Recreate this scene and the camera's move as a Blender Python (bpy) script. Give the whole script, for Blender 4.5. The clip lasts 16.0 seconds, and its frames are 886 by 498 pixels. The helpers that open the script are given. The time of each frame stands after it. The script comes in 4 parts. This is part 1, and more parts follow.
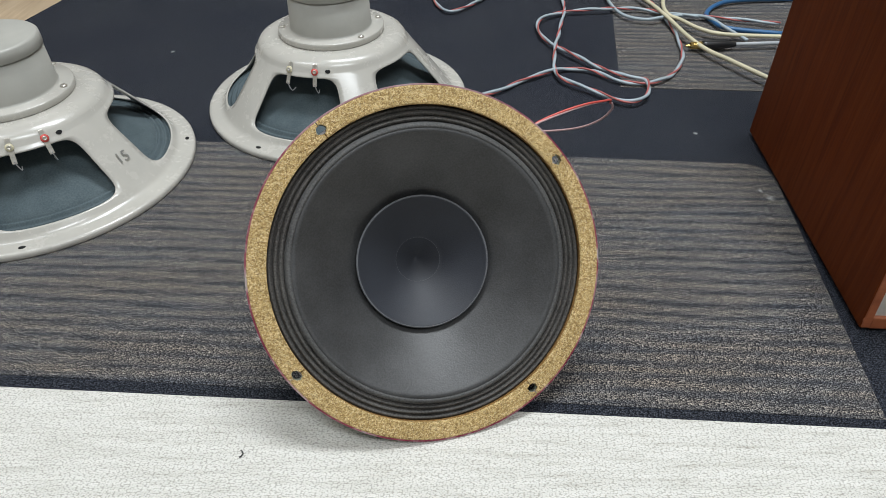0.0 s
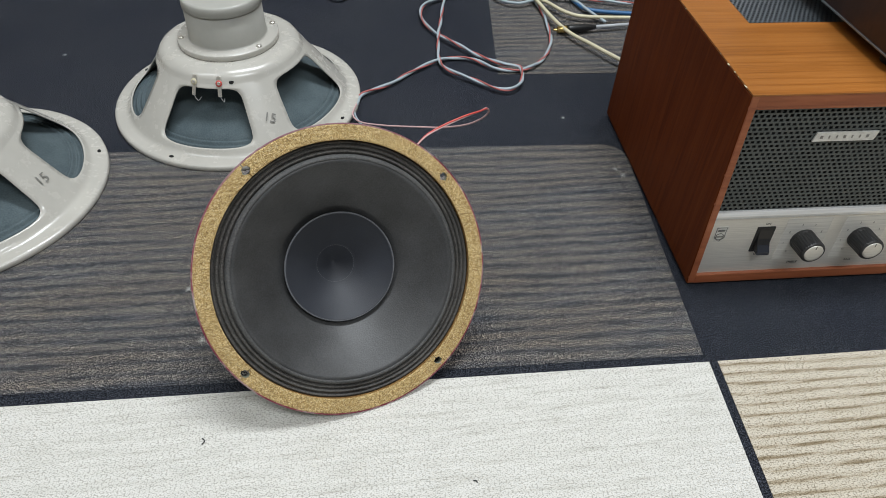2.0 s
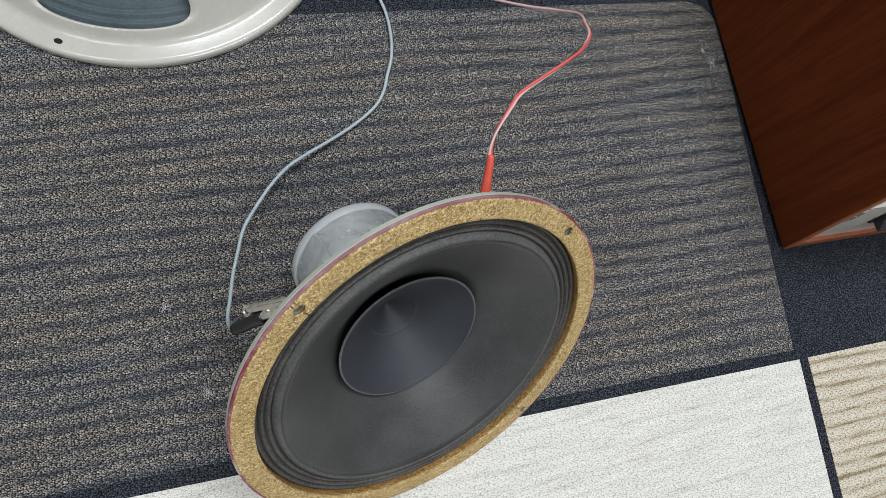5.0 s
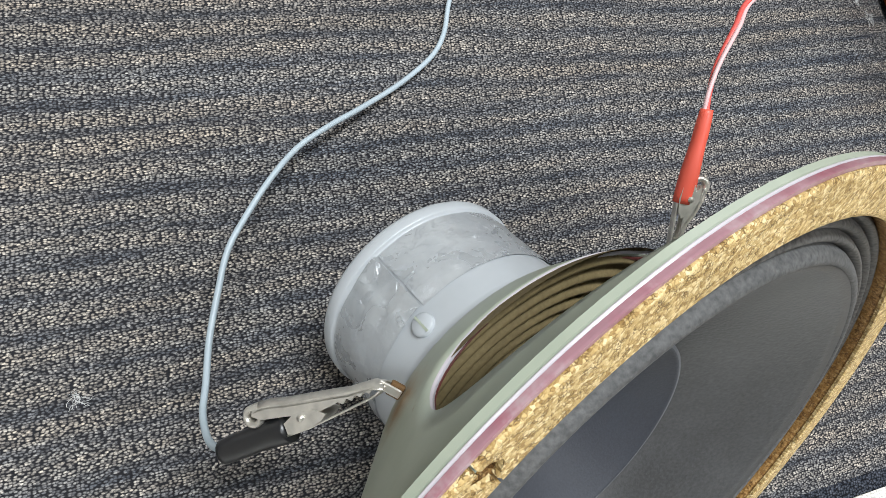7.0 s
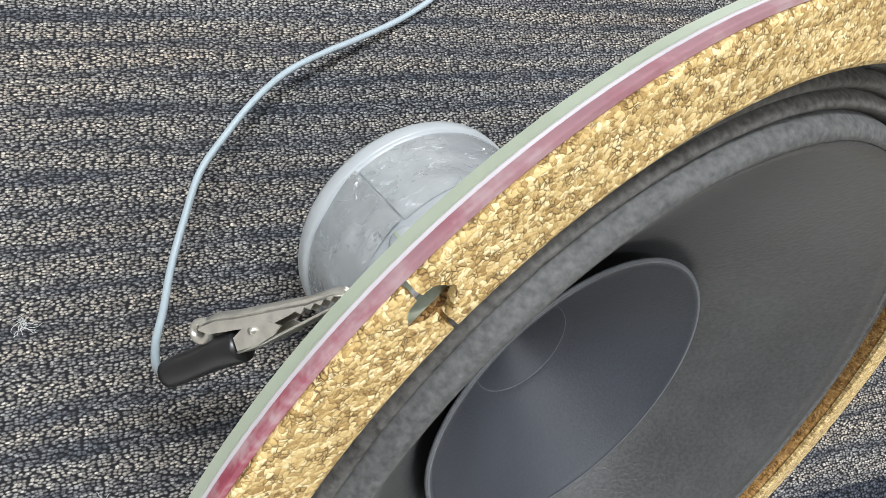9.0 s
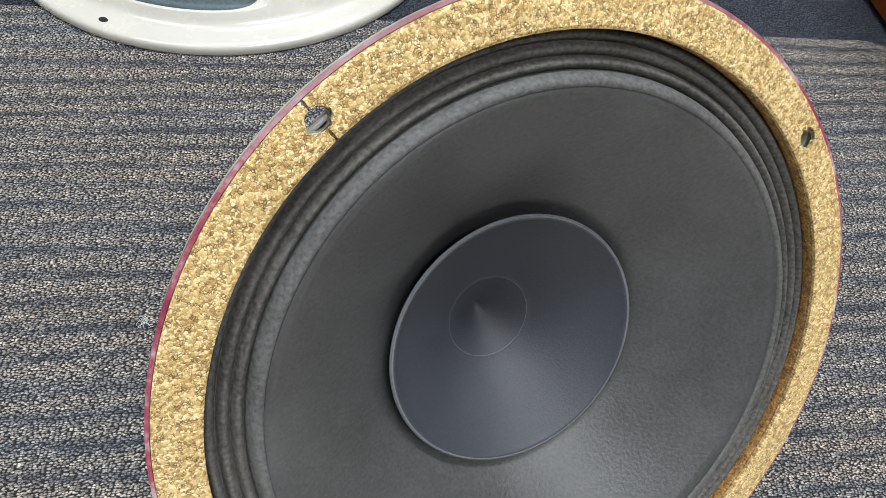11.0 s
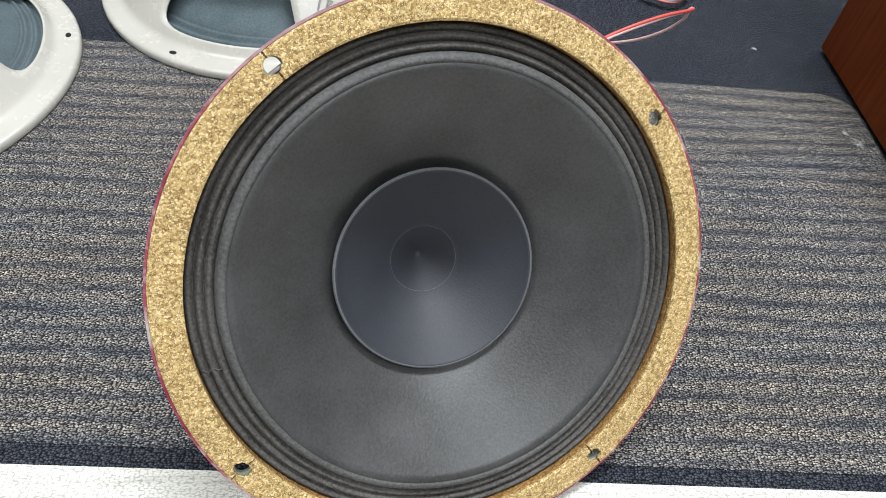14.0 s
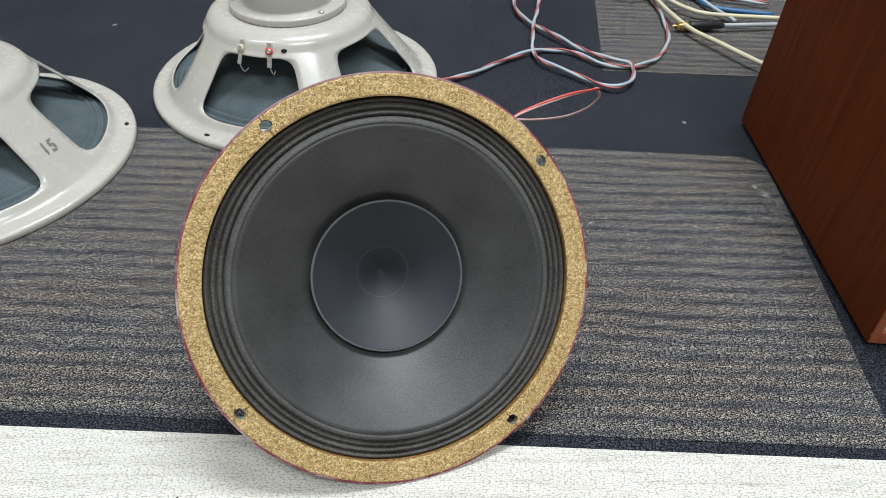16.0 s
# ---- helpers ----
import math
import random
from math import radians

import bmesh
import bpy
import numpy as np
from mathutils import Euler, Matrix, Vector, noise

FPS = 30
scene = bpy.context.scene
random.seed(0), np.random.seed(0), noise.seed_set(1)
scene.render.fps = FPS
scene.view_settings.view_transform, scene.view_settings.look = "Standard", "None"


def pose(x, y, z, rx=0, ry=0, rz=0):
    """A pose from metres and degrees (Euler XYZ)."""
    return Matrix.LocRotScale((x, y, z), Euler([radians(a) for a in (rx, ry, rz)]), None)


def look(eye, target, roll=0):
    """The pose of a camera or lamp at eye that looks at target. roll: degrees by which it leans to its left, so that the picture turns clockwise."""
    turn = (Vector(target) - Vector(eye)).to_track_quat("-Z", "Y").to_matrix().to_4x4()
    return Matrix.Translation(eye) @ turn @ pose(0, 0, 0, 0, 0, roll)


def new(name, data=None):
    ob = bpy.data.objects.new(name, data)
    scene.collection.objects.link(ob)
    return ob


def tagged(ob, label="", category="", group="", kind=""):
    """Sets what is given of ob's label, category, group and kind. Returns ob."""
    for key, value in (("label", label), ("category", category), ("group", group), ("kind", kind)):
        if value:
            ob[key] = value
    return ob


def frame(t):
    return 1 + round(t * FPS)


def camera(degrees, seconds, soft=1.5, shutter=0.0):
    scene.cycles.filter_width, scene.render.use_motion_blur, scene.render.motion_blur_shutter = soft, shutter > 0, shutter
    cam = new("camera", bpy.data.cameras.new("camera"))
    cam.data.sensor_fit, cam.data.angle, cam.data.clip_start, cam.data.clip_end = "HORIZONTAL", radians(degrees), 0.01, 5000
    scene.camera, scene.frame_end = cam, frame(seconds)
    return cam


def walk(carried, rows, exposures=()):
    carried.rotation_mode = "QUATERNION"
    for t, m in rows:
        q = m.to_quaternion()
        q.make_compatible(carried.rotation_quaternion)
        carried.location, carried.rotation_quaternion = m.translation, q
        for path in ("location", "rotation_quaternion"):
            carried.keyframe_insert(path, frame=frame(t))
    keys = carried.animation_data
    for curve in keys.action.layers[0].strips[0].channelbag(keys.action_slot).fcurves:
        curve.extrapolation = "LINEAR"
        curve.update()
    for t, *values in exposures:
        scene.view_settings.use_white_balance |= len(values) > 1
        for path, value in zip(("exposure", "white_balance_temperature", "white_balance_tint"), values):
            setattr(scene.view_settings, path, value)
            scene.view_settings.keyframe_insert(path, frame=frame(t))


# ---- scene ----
cam = camera(67.60, 16.0, 0.8)
PATH = [
    (0, (0.0154, 0.0166, 0.3441), (-0.0064, 1.5405, -0.9510), -0.58),
    (0.5, (0.0250, 0.0130, 0.3627), (0.1376, 1.4998, -0.9703), 1.43),
    (1, (0.0351, 0.0002, 0.3901), (0.2128, 1.4764, -0.9475), 1.41),
    (1.5, (0.0263, -0.0181, 0.4126), (0.2472, 1.4523, -0.9250), 2.28),
    (2, (0.0112, -0.0196, 0.4358), (0.2706, 1.3632, -0.9856), 2.65),
    (2.3, (0.0050, -0.0130, 0.4620), (0.2800, 1.2670, -1.0490), 2.90),
    (2.5, (0.0026, -0.0001, 0.4757), (0.2647, 1.2011, -1.1018), 1.77),
    (2.7, (-0.0000, 0.0290, 0.4940), (0.3520, 1.1490, -1.1250), 5.40),
    (3, (-0.0160, 0.0543, 0.4968), (0.4255, 1.1084, -1.1445), 8.72),
    (3.2, (-0.0310, 0.0780, 0.5020), (0.4680, 1.0320, -1.1840), 13.40),
    (3.5, (-0.0415, 0.1048, 0.5142), (0.3935, 0.9894, -1.2260), 11.50),
    (3.8, (-0.0600, 0.1500, 0.5180), (0.3590, 0.8170, -1.3210), 18.10),
    (4, (-0.0615, 0.1763, 0.5169), (0.3042, 0.7192, -1.3730), 21.43),
    (4.5, (-0.0629, 0.2621, 0.4799), (0.3689, 0.6497, -1.4341), 34.29),
    (5, (-0.0592, 0.3018, 0.4279), (0.4094, 0.6686, -1.4816), 39.35),
    (7.3, (-0.0885, 0.3546, 0.2370), (0.5964, 0.7520, -1.5996), 46.06),
    (7.5, (-0.0870, 0.3537, 0.2332), (0.5960, 0.7521, -1.6039), 45.94),
    (8, (-0.0847, 0.3489, 0.2216), (0.6293, 0.7533, -1.6023), 46.35),
    (8.5, (-0.0803, 0.3433, 0.2215), (0.6279, 0.7516, -1.6039), 46.44),
    (9, (-0.0760, 0.3303, 0.2202), (0.5575, 0.7957, -1.6188), 42.78),
    (9.5, (-0.0733, 0.3117, 0.2132), (0.4872, 0.9639, -1.5925), 32.59),
    (10, (-0.0679, 0.2866, 0.2273), (0.4079, 1.1157, -1.5295), 21.36),
    (12.5, (-0.0374, 0.2002, 0.2715), (0.1586, 1.4017, -1.3153), 6.88),
    (13, (-0.0315, 0.1874, 0.2746), (0.1473, 1.4091, -1.2988), 6.23),
    (13.5, (-0.0254, 0.1767, 0.2771), (0.1392, 1.4156, -1.2844), 5.79),
    (14, (-0.0195, 0.1628, 0.2810), (0.1367, 1.4366, -1.2529), 5.60),
    (14.5, (-0.0048, 0.1440, 0.2855), (0.1724, 1.4589, -1.2111), 5.81),
    (15, (0.0033, 0.1141, 0.3013), (0.1689, 1.4877, -1.1430), 4.50),
    (15.5, (0.0099, 0.0878, 0.3142), (0.1228, 1.5132, -1.0842), 2.71),
    (16, (0.0169, 0.0696, 0.3253), (0.0804, 1.5451, -1.0234), 1.60),
]
EXPOSURES = [(0.0, 0.37), (1.5, 0.35), (2.5, 0.2), (3.5, 0.08), (4.5, 0.07), (5.2, 0.42), (7.3, 0.95), (10.2, 1.05), (12.3, 1.0), (14.5, 0.92), (15.2, 0.73), (16.0, 0.58)]
walk(cam, [(t, look(eye, target, roll)) for t, eye, target, roll in PATH], EXPOSURES)

# ---- light ----
world = bpy.data.worlds.new("world")
scene.world = world
world.use_nodes = True
world.node_tree.nodes["Background"].inputs[0].default_value = (0.9, 0.95, 1.0, 1)
world.node_tree.nodes["Background"].inputs[1].default_value = 0.05


def ceiling_lamp(x, y, w, d, watts, colour=(0.90, 0.955, 1.0)):
    data = bpy.data.lights.new("ceiling_lamp", "AREA")
    data.shape, data.size, data.size_y, data.energy, data.color = "RECTANGLE", w, d, watts, colour
    ob = new("ceiling_lamp", data)
    ob.location = (x, y, 2.38)
    return ob


ceiling_lamp(0.35, 0.80, 1.2, 0.40, 37)
ceiling_lamp(0.60, -0.90, 1.2, 0.35, 24)
ceiling_lamp(-1.30, 0.10, 1.2, 0.35, 12)


# ---- materials ----
class Mat:
    """A small node-material builder."""

    def __init__(self, name, colour=(0.5, 0.5, 0.5), rough=0.5, metal=0.0, spec=0.5, coat=0.0):
        self.m = bpy.data.materials.new(name)
        self.m.use_nodes = True
        self.t = self.m.node_tree
        self.b = self.t.nodes["Principled BSDF"]
        self.b.inputs["Base Color"].default_value = (*colour, 1)
        self.b.inputs["Roughness"].default_value = rough
        self.b.inputs["Metallic"].default_value = metal
        self.b.inputs["Specular IOR Level"].default_value = spec
        self.b.inputs["Coat Weight"].default_value = coat
        self.co = self.node("ShaderNodeTexCoord").outputs["Object"]

    def node(self, kind, **kw):
        n = self.t.nodes.new(kind)
        for k, v in kw.items():
            n.inputs[k].default_value = v
        return n

    def link(self, a, b):
        self.t.links.new(a, b)

    def mapping(self, scale=(1, 1, 1), rot=(0, 0, 0)):
        n = self.node("ShaderNodeMapping")
        n.inputs["Scale"].default_value = scale
        n.inputs["Rotation"].default_value = [radians(a) for a in rot]
        self.link(self.co, n.inputs["Vector"])
        return n.outputs["Vector"]

    def noise(self, scale, vec=None, detail=3.0, rough=0.5, dist=0.0):
        n = self.node("ShaderNodeTexNoise", Scale=scale, Detail=detail, Roughness=rough, Distortion=dist)
        self.link(vec or self.co, n.inputs["Vector"])
        return n.outputs["Fac"]

    def voronoi(self, scale, vec=None, feature="F1", out="Distance", rand=1.0):
        n = self.node("ShaderNodeTexVoronoi")
        n.feature = feature
        n.inputs["Scale"].default_value = scale
        n.inputs["Randomness"].default_value = rand
        self.link(vec or self.co, n.inputs["Vector"])
        return n.outputs[out]

    def ramp(self, fac, stops):
        n = self.node("ShaderNodeValToRGB")
        el = n.color_ramp.elements
        while len(el) < len(stops):
            el.new(0.5)
        for e, (p, c) in zip(el, stops):
            e.position = p
            e.color = (*c, 1) if len(c) == 3 else c
        self.link(fac, n.inputs["Fac"])
        return n.outputs["Color"]

    def math(self, op, a, b=0.5):
        n = self.node("ShaderNodeMath")
        n.operation = op
        for i, v in enumerate((a, b)):
            if isinstance(v, (int, float)):
                n.inputs[i].default_value = v
            else:
                self.link(v, n.inputs[i])
        return n.outputs[0]

    def mix(self, fac, a, b, kind="MIX"):
        n = self.node("ShaderNodeMix")
        n.data_type, n.blend_type = "RGBA", kind
        for sock, v in ((n.inputs[0], fac), (n.inputs[6], a), (n.inputs[7], b)):
            if isinstance(v, (int, float)):
                sock.default_value = v
            elif isinstance(v, tuple):
                sock.default_value = (*v, 1)
            else:
                self.link(v, sock)
        return n.outputs[2]

    def base(self, c):
        self.link(c, self.b.inputs["Base Color"])
        return self

    def rough(self, fac, lo, hi):
        n = self.node("ShaderNodeMapRange")
        n.inputs["To Min"].default_value, n.inputs["To Max"].default_value = lo, hi
        self.link(fac, n.inputs["Value"])
        self.link(n.outputs[0], self.b.inputs["Roughness"])
        return self

    def bump(self, height, dist=0.001, strength=0.5):
        n = self.node("ShaderNodeBump", Strength=strength, Distance=dist)
        self.link(height, n.inputs["Height"])
        self.link(n.outputs[0], self.b.inputs["Normal"])
        return self


RUG_TURN = 3.3


def weave(m, dist=0.0008, strength=0.9, length=0.00135, width=0.00082):
    """Uneven rows of small yarn loops. Returns how far a spot is up its loop (0..1) and each loop's own shade (0..1)."""
    wob = m.node("ShaderNodeTexNoise", Scale=140.0, Detail=2.0)
    m.link(m.co, wob.inputs["Vector"])
    v = m.node("ShaderNodeVectorMath")
    v.operation = "MULTIPLY_ADD"
    m.link(wob.outputs["Color"], v.inputs[0])
    v.inputs[1].default_value = (1.6, 1.1, 0.0)
    m.link(m.mapping((1 / length, 1 / width, 1.0), (0, 0, RUG_TURN)), v.inputs[2])
    n = m.node("ShaderNodeTexVoronoi")
    n.voronoi_dimensions, n.feature = "2D", "F1"
    n.inputs["Scale"].default_value, n.inputs["Randomness"].default_value = 1.0, 0.8
    m.link(v.outputs[0], n.inputs["Vector"])
    sep = m.node("ShaderNodeSeparateColor")
    m.link(n.outputs["Color"], sep.inputs[0])
    fuzz = m.noise(2600.0, None, 2.0)
    up = m.math("SUBTRACT", 1.0, m.math("ADD", n.outputs["Distance"], m.math("MULTIPLY", m.math("SUBTRACT", fuzz, 0.5), 0.30)))
    m.bump(up, dist, strength)
    return up, sep.outputs[0]


def ribs(m, period, wander=1.4, sharp=0.5):
    """Uneven ribs that run along the rug, 0..1."""
    sep = m.node("ShaderNodeSeparateXYZ")
    m.link(m.mapping((1, 1, 1), (0, 0, RUG_TURN)), sep.inputs[0])
    wander_n = m.noise(1.0, m.mapping((5, 16, 1), (0, 0, RUG_TURN)), 3.0)
    ph = m.math("ADD", m.math("MULTIPLY", sep.outputs[1], 2 * math.pi / period), m.math("MULTIPLY", wander_n, 2 * math.pi * wander))
    wave = m.math("ADD", m.math("MULTIPLY", m.math("SINE", ph, 0), 0.5), 0.5)
    strength = m.noise(1.0, m.mapping((11, 75, 1), (0, 0, RUG_TURN)), 4.0, 0.65)
    return m.math("ADD", m.math("MULTIPLY", wave, sharp), m.math("MULTIPLY", strength, 1.0 - sharp))


def threads(m, along, across):
    """Thin broken lines that run along the rug, 0..1."""
    return m.noise(1.0, m.mapping((along, across, 1), (0, 0, RUG_TURN)), 3.0, 0.6)


def rug_striped():
    m = Mat("rug_dark_striped", rough=0.95, spec=0.12)
    up, shade = weave(m)
    f = m.math("ADD", m.math("MULTIPLY", ribs(m, 0.0120, 1.5, 0.45), 0.50), m.math("MULTIPLY", threads(m, 24, 320), 0.50))
    light = m.ramp(f, [(0.35, (0.100, 0.106, 0.118)), (0.42, (0.180, 0.178, 0.180)), (0.51, (0.238, 0.228, 0.215)), (0.64, (0.300, 0.272, 0.240))])
    tint = m.noise(1.0, m.mapping((5, 26, 1), (0, 0, RUG_TURN)), 3.0)
    light = m.mix(1.0, light, m.ramp(tint, [(0.35, (0.95, 1.0, 1.08)), (0.5, (1.0, 1.0, 1.02)), (0.65, (1.04, 1.0, 0.97))]), "MULTIPLY")
    light = m.mix(1.0, light, m.ramp(shade, [(0.0, (0.62, 0.62, 0.64)), (0.55, (1.10, 1.09, 1.08)), (1.0, (1.75, 1.72, 1.66))]), "MULTIPLY")
    clump = m.noise(430.0, m.mapping((0.7, 1.1, 1), (0, 0, RUG_TURN)), 3.0, 0.75)
    light = m.mix(1.0, light, m.ramp(clump, [(0.36, (0.50, 0.51, 0.53)), (0.50, (0.95, 0.95, 0.95)), (0.64, (1.65, 1.63, 1.58))]), "MULTIPLY")
    # Shade between the loops is painted in: near black low, yarn colour on top.
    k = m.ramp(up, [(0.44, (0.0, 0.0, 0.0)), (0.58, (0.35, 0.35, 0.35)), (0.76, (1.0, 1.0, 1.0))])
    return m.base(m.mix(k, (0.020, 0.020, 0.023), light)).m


def rug_navy():
    m = Mat("rug_navy", rough=0.95, spec=0.12)
    up, shade = weave(m, 0.0008, 0.9, 0.0013, 0.0010)
    patch = m.noise(9.0, None, 4.0)
    # Darker low on each loop, with the gap shade in the colour.
    tone = m.ramp(up, [(0.42, (0.009, 0.010, 0.013)), (0.62, (0.031, 0.035, 0.045)), (0.82, (0.058, 0.065, 0.082))])
    tone = m.mix(1.0, tone, m.ramp(shade, [(0.0, (0.55, 0.57, 0.60)), (0.6, (1.0, 1.0, 1.0)), (1.0, (1.7, 1.65, 1.6))]), "MULTIPLY")
    return m.base(m.mix(1.0, tone, m.ramp(patch, [(0.3, (0.85, 0.85, 0.9)), (0.7, (1.15, 1.13, 1.1))]), "MULTIPLY")).m


def rug_white():
    m = Mat("rug_cream", rough=0.95, spec=0.1)
    up, shade = weave(m, 0.0007, 0.7, 0.0016, 0.0009)
    f = m.math("ADD", m.math("MULTIPLY", threads(m, 24, 300), 0.8), m.math("MULTIPLY", ribs(m, 0.0125, 1.6, 0.3), 0.2))
    tone = m.ramp(f, [(0.30, (0.52, 0.50, 0.455)), (0.40, (0.665, 0.65, 0.605)), (0.60, (0.745, 0.730, 0.690))])
    # Gaps between loops are darkened in the colour for their shade.
    k = m.ramp(m.math("ADD", up, m.math("MULTIPLY", shade, 0.12)), [(0.40, (0.66, 0.65, 0.63)), (0.62, (0.97, 0.97, 0.965)), (0.85, (1.02, 1.02, 1.02))])
    return m.base(m.mix(1.0, tone, k, "MULTIPLY")).m


def rug_beige():
    m = Mat("rug_beige_ribbed", rough=0.95, spec=0.1)
    up, shade = weave(m, 0.0008, 0.8, 0.0016, 0.0009)
    f = m.math("ADD", m.math("MULTIPLY", ribs(m, 0.0088, 1.5, 0.50), 0.52), m.math("MULTIPLY", threads(m, 26, 330), 0.48))
    tone = m.ramp(f, [(0.32, (0.29, 0.23, 0.150)), (0.39, (0.47, 0.40, 0.300)), (0.45, (0.60, 0.535, 0.43)), (0.65, (0.67, 0.610, 0.51))])
    # Loop gaps browned and darkened, standing in for shade between the yarns.
    k = m.ramp(m.math("ADD", up, m.math("MULTIPLY", shade, 0.15)), [(0.40, (0.52, 0.50, 0.46)), (0.64, (0.95, 0.945, 0.94)), (0.9, (1.06, 1.06, 1.06))])
    return m.base(m.mix(1.0, tone, k, "MULTIPLY")).m


def wood(name, dark, mid, light, rough=0.38, along=(1, 1, 1), coat=0.15):
    m = Mat(name, rough=rough, coat=coat)
    m.b.inputs["Coat Roughness"].default_value = 0.25
    grain = m.noise(1.0, m.mapping(along), 5.0, 0.6, 0.6)
    fibre = m.noise(1.0, m.mapping(tuple(a * 5 for a in along)), 3.0, 0.6)
    patch = m.noise(7.0, None, 3.0)
    f = m.math("ADD", m.math("MULTIPLY", grain, 0.65), m.math("MULTIPLY", fibre, 0.35))
    c = m.ramp(f, [(0.33, dark), (0.5, mid), (0.66, light)])
    c = m.mix(1.0, c, m.ramp(patch, [(0.3, (0.82, 0.80, 0.78)), (0.7, (1.12, 1.1, 1.08))]), "MULTIPLY")
    return m.base(c).rough(fibre, rough - 0.08, rough + 0.12).bump(fibre, 0.0002, 0.35).m


def cork(name="cork", darkening=(1.0, 1.0, 1.0)):
    """Pressed cork granules, each with its own tone, with dark crevices between some of them."""
    m = Mat(name, rough=0.68, spec=0.28)
    wob = m.node("ShaderNodeTexNoise", Scale=900.0, Detail=2.0)
    m.link(m.co, wob.inputs["Vector"])
    v = m.node("ShaderNodeVectorMath")
    v.operation = "MULTIPLY_ADD"
    m.link(wob.outputs["Color"], v.inputs[0])
    v.inputs[1].default_value = (0.0010, 0.0010, 0.0006)
    m.link(m.mapping((1, 1, 0.8)), v.inputs[2])
    vec = v.outputs[0]
    sep = m.node("ShaderNodeSeparateColor")
    m.link(m.voronoi(1600.0, vec, out="Color"), sep.inputs[0])
    gap = m.voronoi(1600.0, vec, "DISTANCE_TO_EDGE")
    dome = m.voronoi(1600.0, vec)
    grain = m.noise(2600.0, None, 3.0, 0.7)
    crack = m.noise(520.0, None, 3.0, 0.6)
    big = m.noise(60.0, None, 4.0)
    f = m.math("ADD", m.math("MULTIPLY", sep.outputs[0], 0.62), m.math("MULTIPLY", grain, 0.38))
    c = m.ramp(f, [(0.20, (0.310, 0.195, 0.070)), (0.42, (0.510, 0.358, 0.150)), (0.62, (0.630, 0.470, 0.225)), (0.82, (0.800, 0.660, 0.390))])
    deep = m.math("MULTIPLY", m.ramp(gap, [(0.03, (0.9, 0.9, 0.9)), (0.20, (0, 0, 0))]), m.ramp(crack, [(0.46, (0.10, 0.10, 0.10)), (0.62, (1, 1, 1))]))
    c = m.mix(deep, c, (0.115, 0.062, 0.02))
    c = m.mix(1.0, c, m.ramp(big, [(0.3, (0.88, 0.86, 0.82)), (0.7, (1.08, 1.06, 1.03))]), "MULTIPLY")
    c = m.mix(1.0, c, darkening, "MULTIPLY")
    h = m.math("SUBTRACT", m.math("ADD", m.math("MULTIPLY", sep.outputs[1], 0.5), m.math("MULTIPLY", grain, 0.25)), m.math("ADD", m.math("MULTIPLY", dome, 0.5), m.math("MULTIPLY", deep, 0.8)))
    return m.base(c).bump(h, 0.0005, 0.5).m


def paper(name, lo, hi, rough=0.8, grain=900.0, bump=0.4, spec=0.3, fine=0.4):
    m = Mat(name, rough=rough, spec=spec)
    f = m.noise(grain, None, 3.0)
    p = m.noise(28.0, None, 4.0)
    c = m.ramp(m.math("ADD", m.math("MULTIPLY", f, fine), m.math("MULTIPLY", p, 1.0 - fine)), [(0.35, lo), (0.65, hi)])
    return m.base(c).rough(p, rough - 0.08, rough + 0.08).bump(f, 0.0002, bump).m


def paint(name, colour, rough=0.35, var=0.08, bumpy=0.05, coat=0.2, dirt=(0.75, 0.72, 0.66)):
    m = Mat(name, colour, rough, coat=coat)
    m.b.inputs["Coat Roughness"].default_value = 0.15
    p = m.noise(22.0, None, 5.0, 0.6)
    f = m.noise(420.0, None, 2.0)
    sp = m.noise(70.0, None, 6.0, 0.7)
    lo, hi = tuple(c * (1 - var) for c in colour), tuple(min(1, c * (1 + var)) for c in colour)
    c = m.ramp(p, [(0.35, lo), (0.65, hi)])
    c = m.mix(m.ramp(sp, [(0.66, (0, 0, 0)), (0.78, (0.5, 0.5, 0.5))]), c, tuple(a * b for a, b in zip(colour, dirt)))
    return m.base(c).rough(sp, rough - 0.06, rough + 0.14).bump(m.math("ADD", m.math("MULTIPLY", p, 0.5), f), 0.0003, bumpy).m


def metal(name, colour, rough=0.3, brushed=None, amount=1.0):
    m = Mat(name, colour, rough, amount)
    f = m.noise(1.0, m.mapping(brushed or (300, 300, 300)), 3.0)
    lo, hi = tuple(c * 0.85 for c in colour), tuple(min(1, c * 1.1) for c in colour)
    return m.base(m.ramp(f, [(0.3, lo), (0.7, hi)])).rough(f, rough - 0.07, rough + 0.1).bump(f, 0.0001, 0.15).m


def plastic(name, colour, rough=0.4, bumpy=0.1):
    m = Mat(name, colour, rough)
    f = m.noise(500.0, None, 3.0)
    p = m.noise(30.0, None, 3.0)
    lo, hi = tuple(c * 0.88 for c in colour), tuple(min(1, c * 1.1) for c in colour)
    return m.base(m.ramp(p, [(0.3, lo), (0.7, hi)])).rough(f, rough - 0.08, rough + 0.1).bump(f, 0.0002, bumpy).m


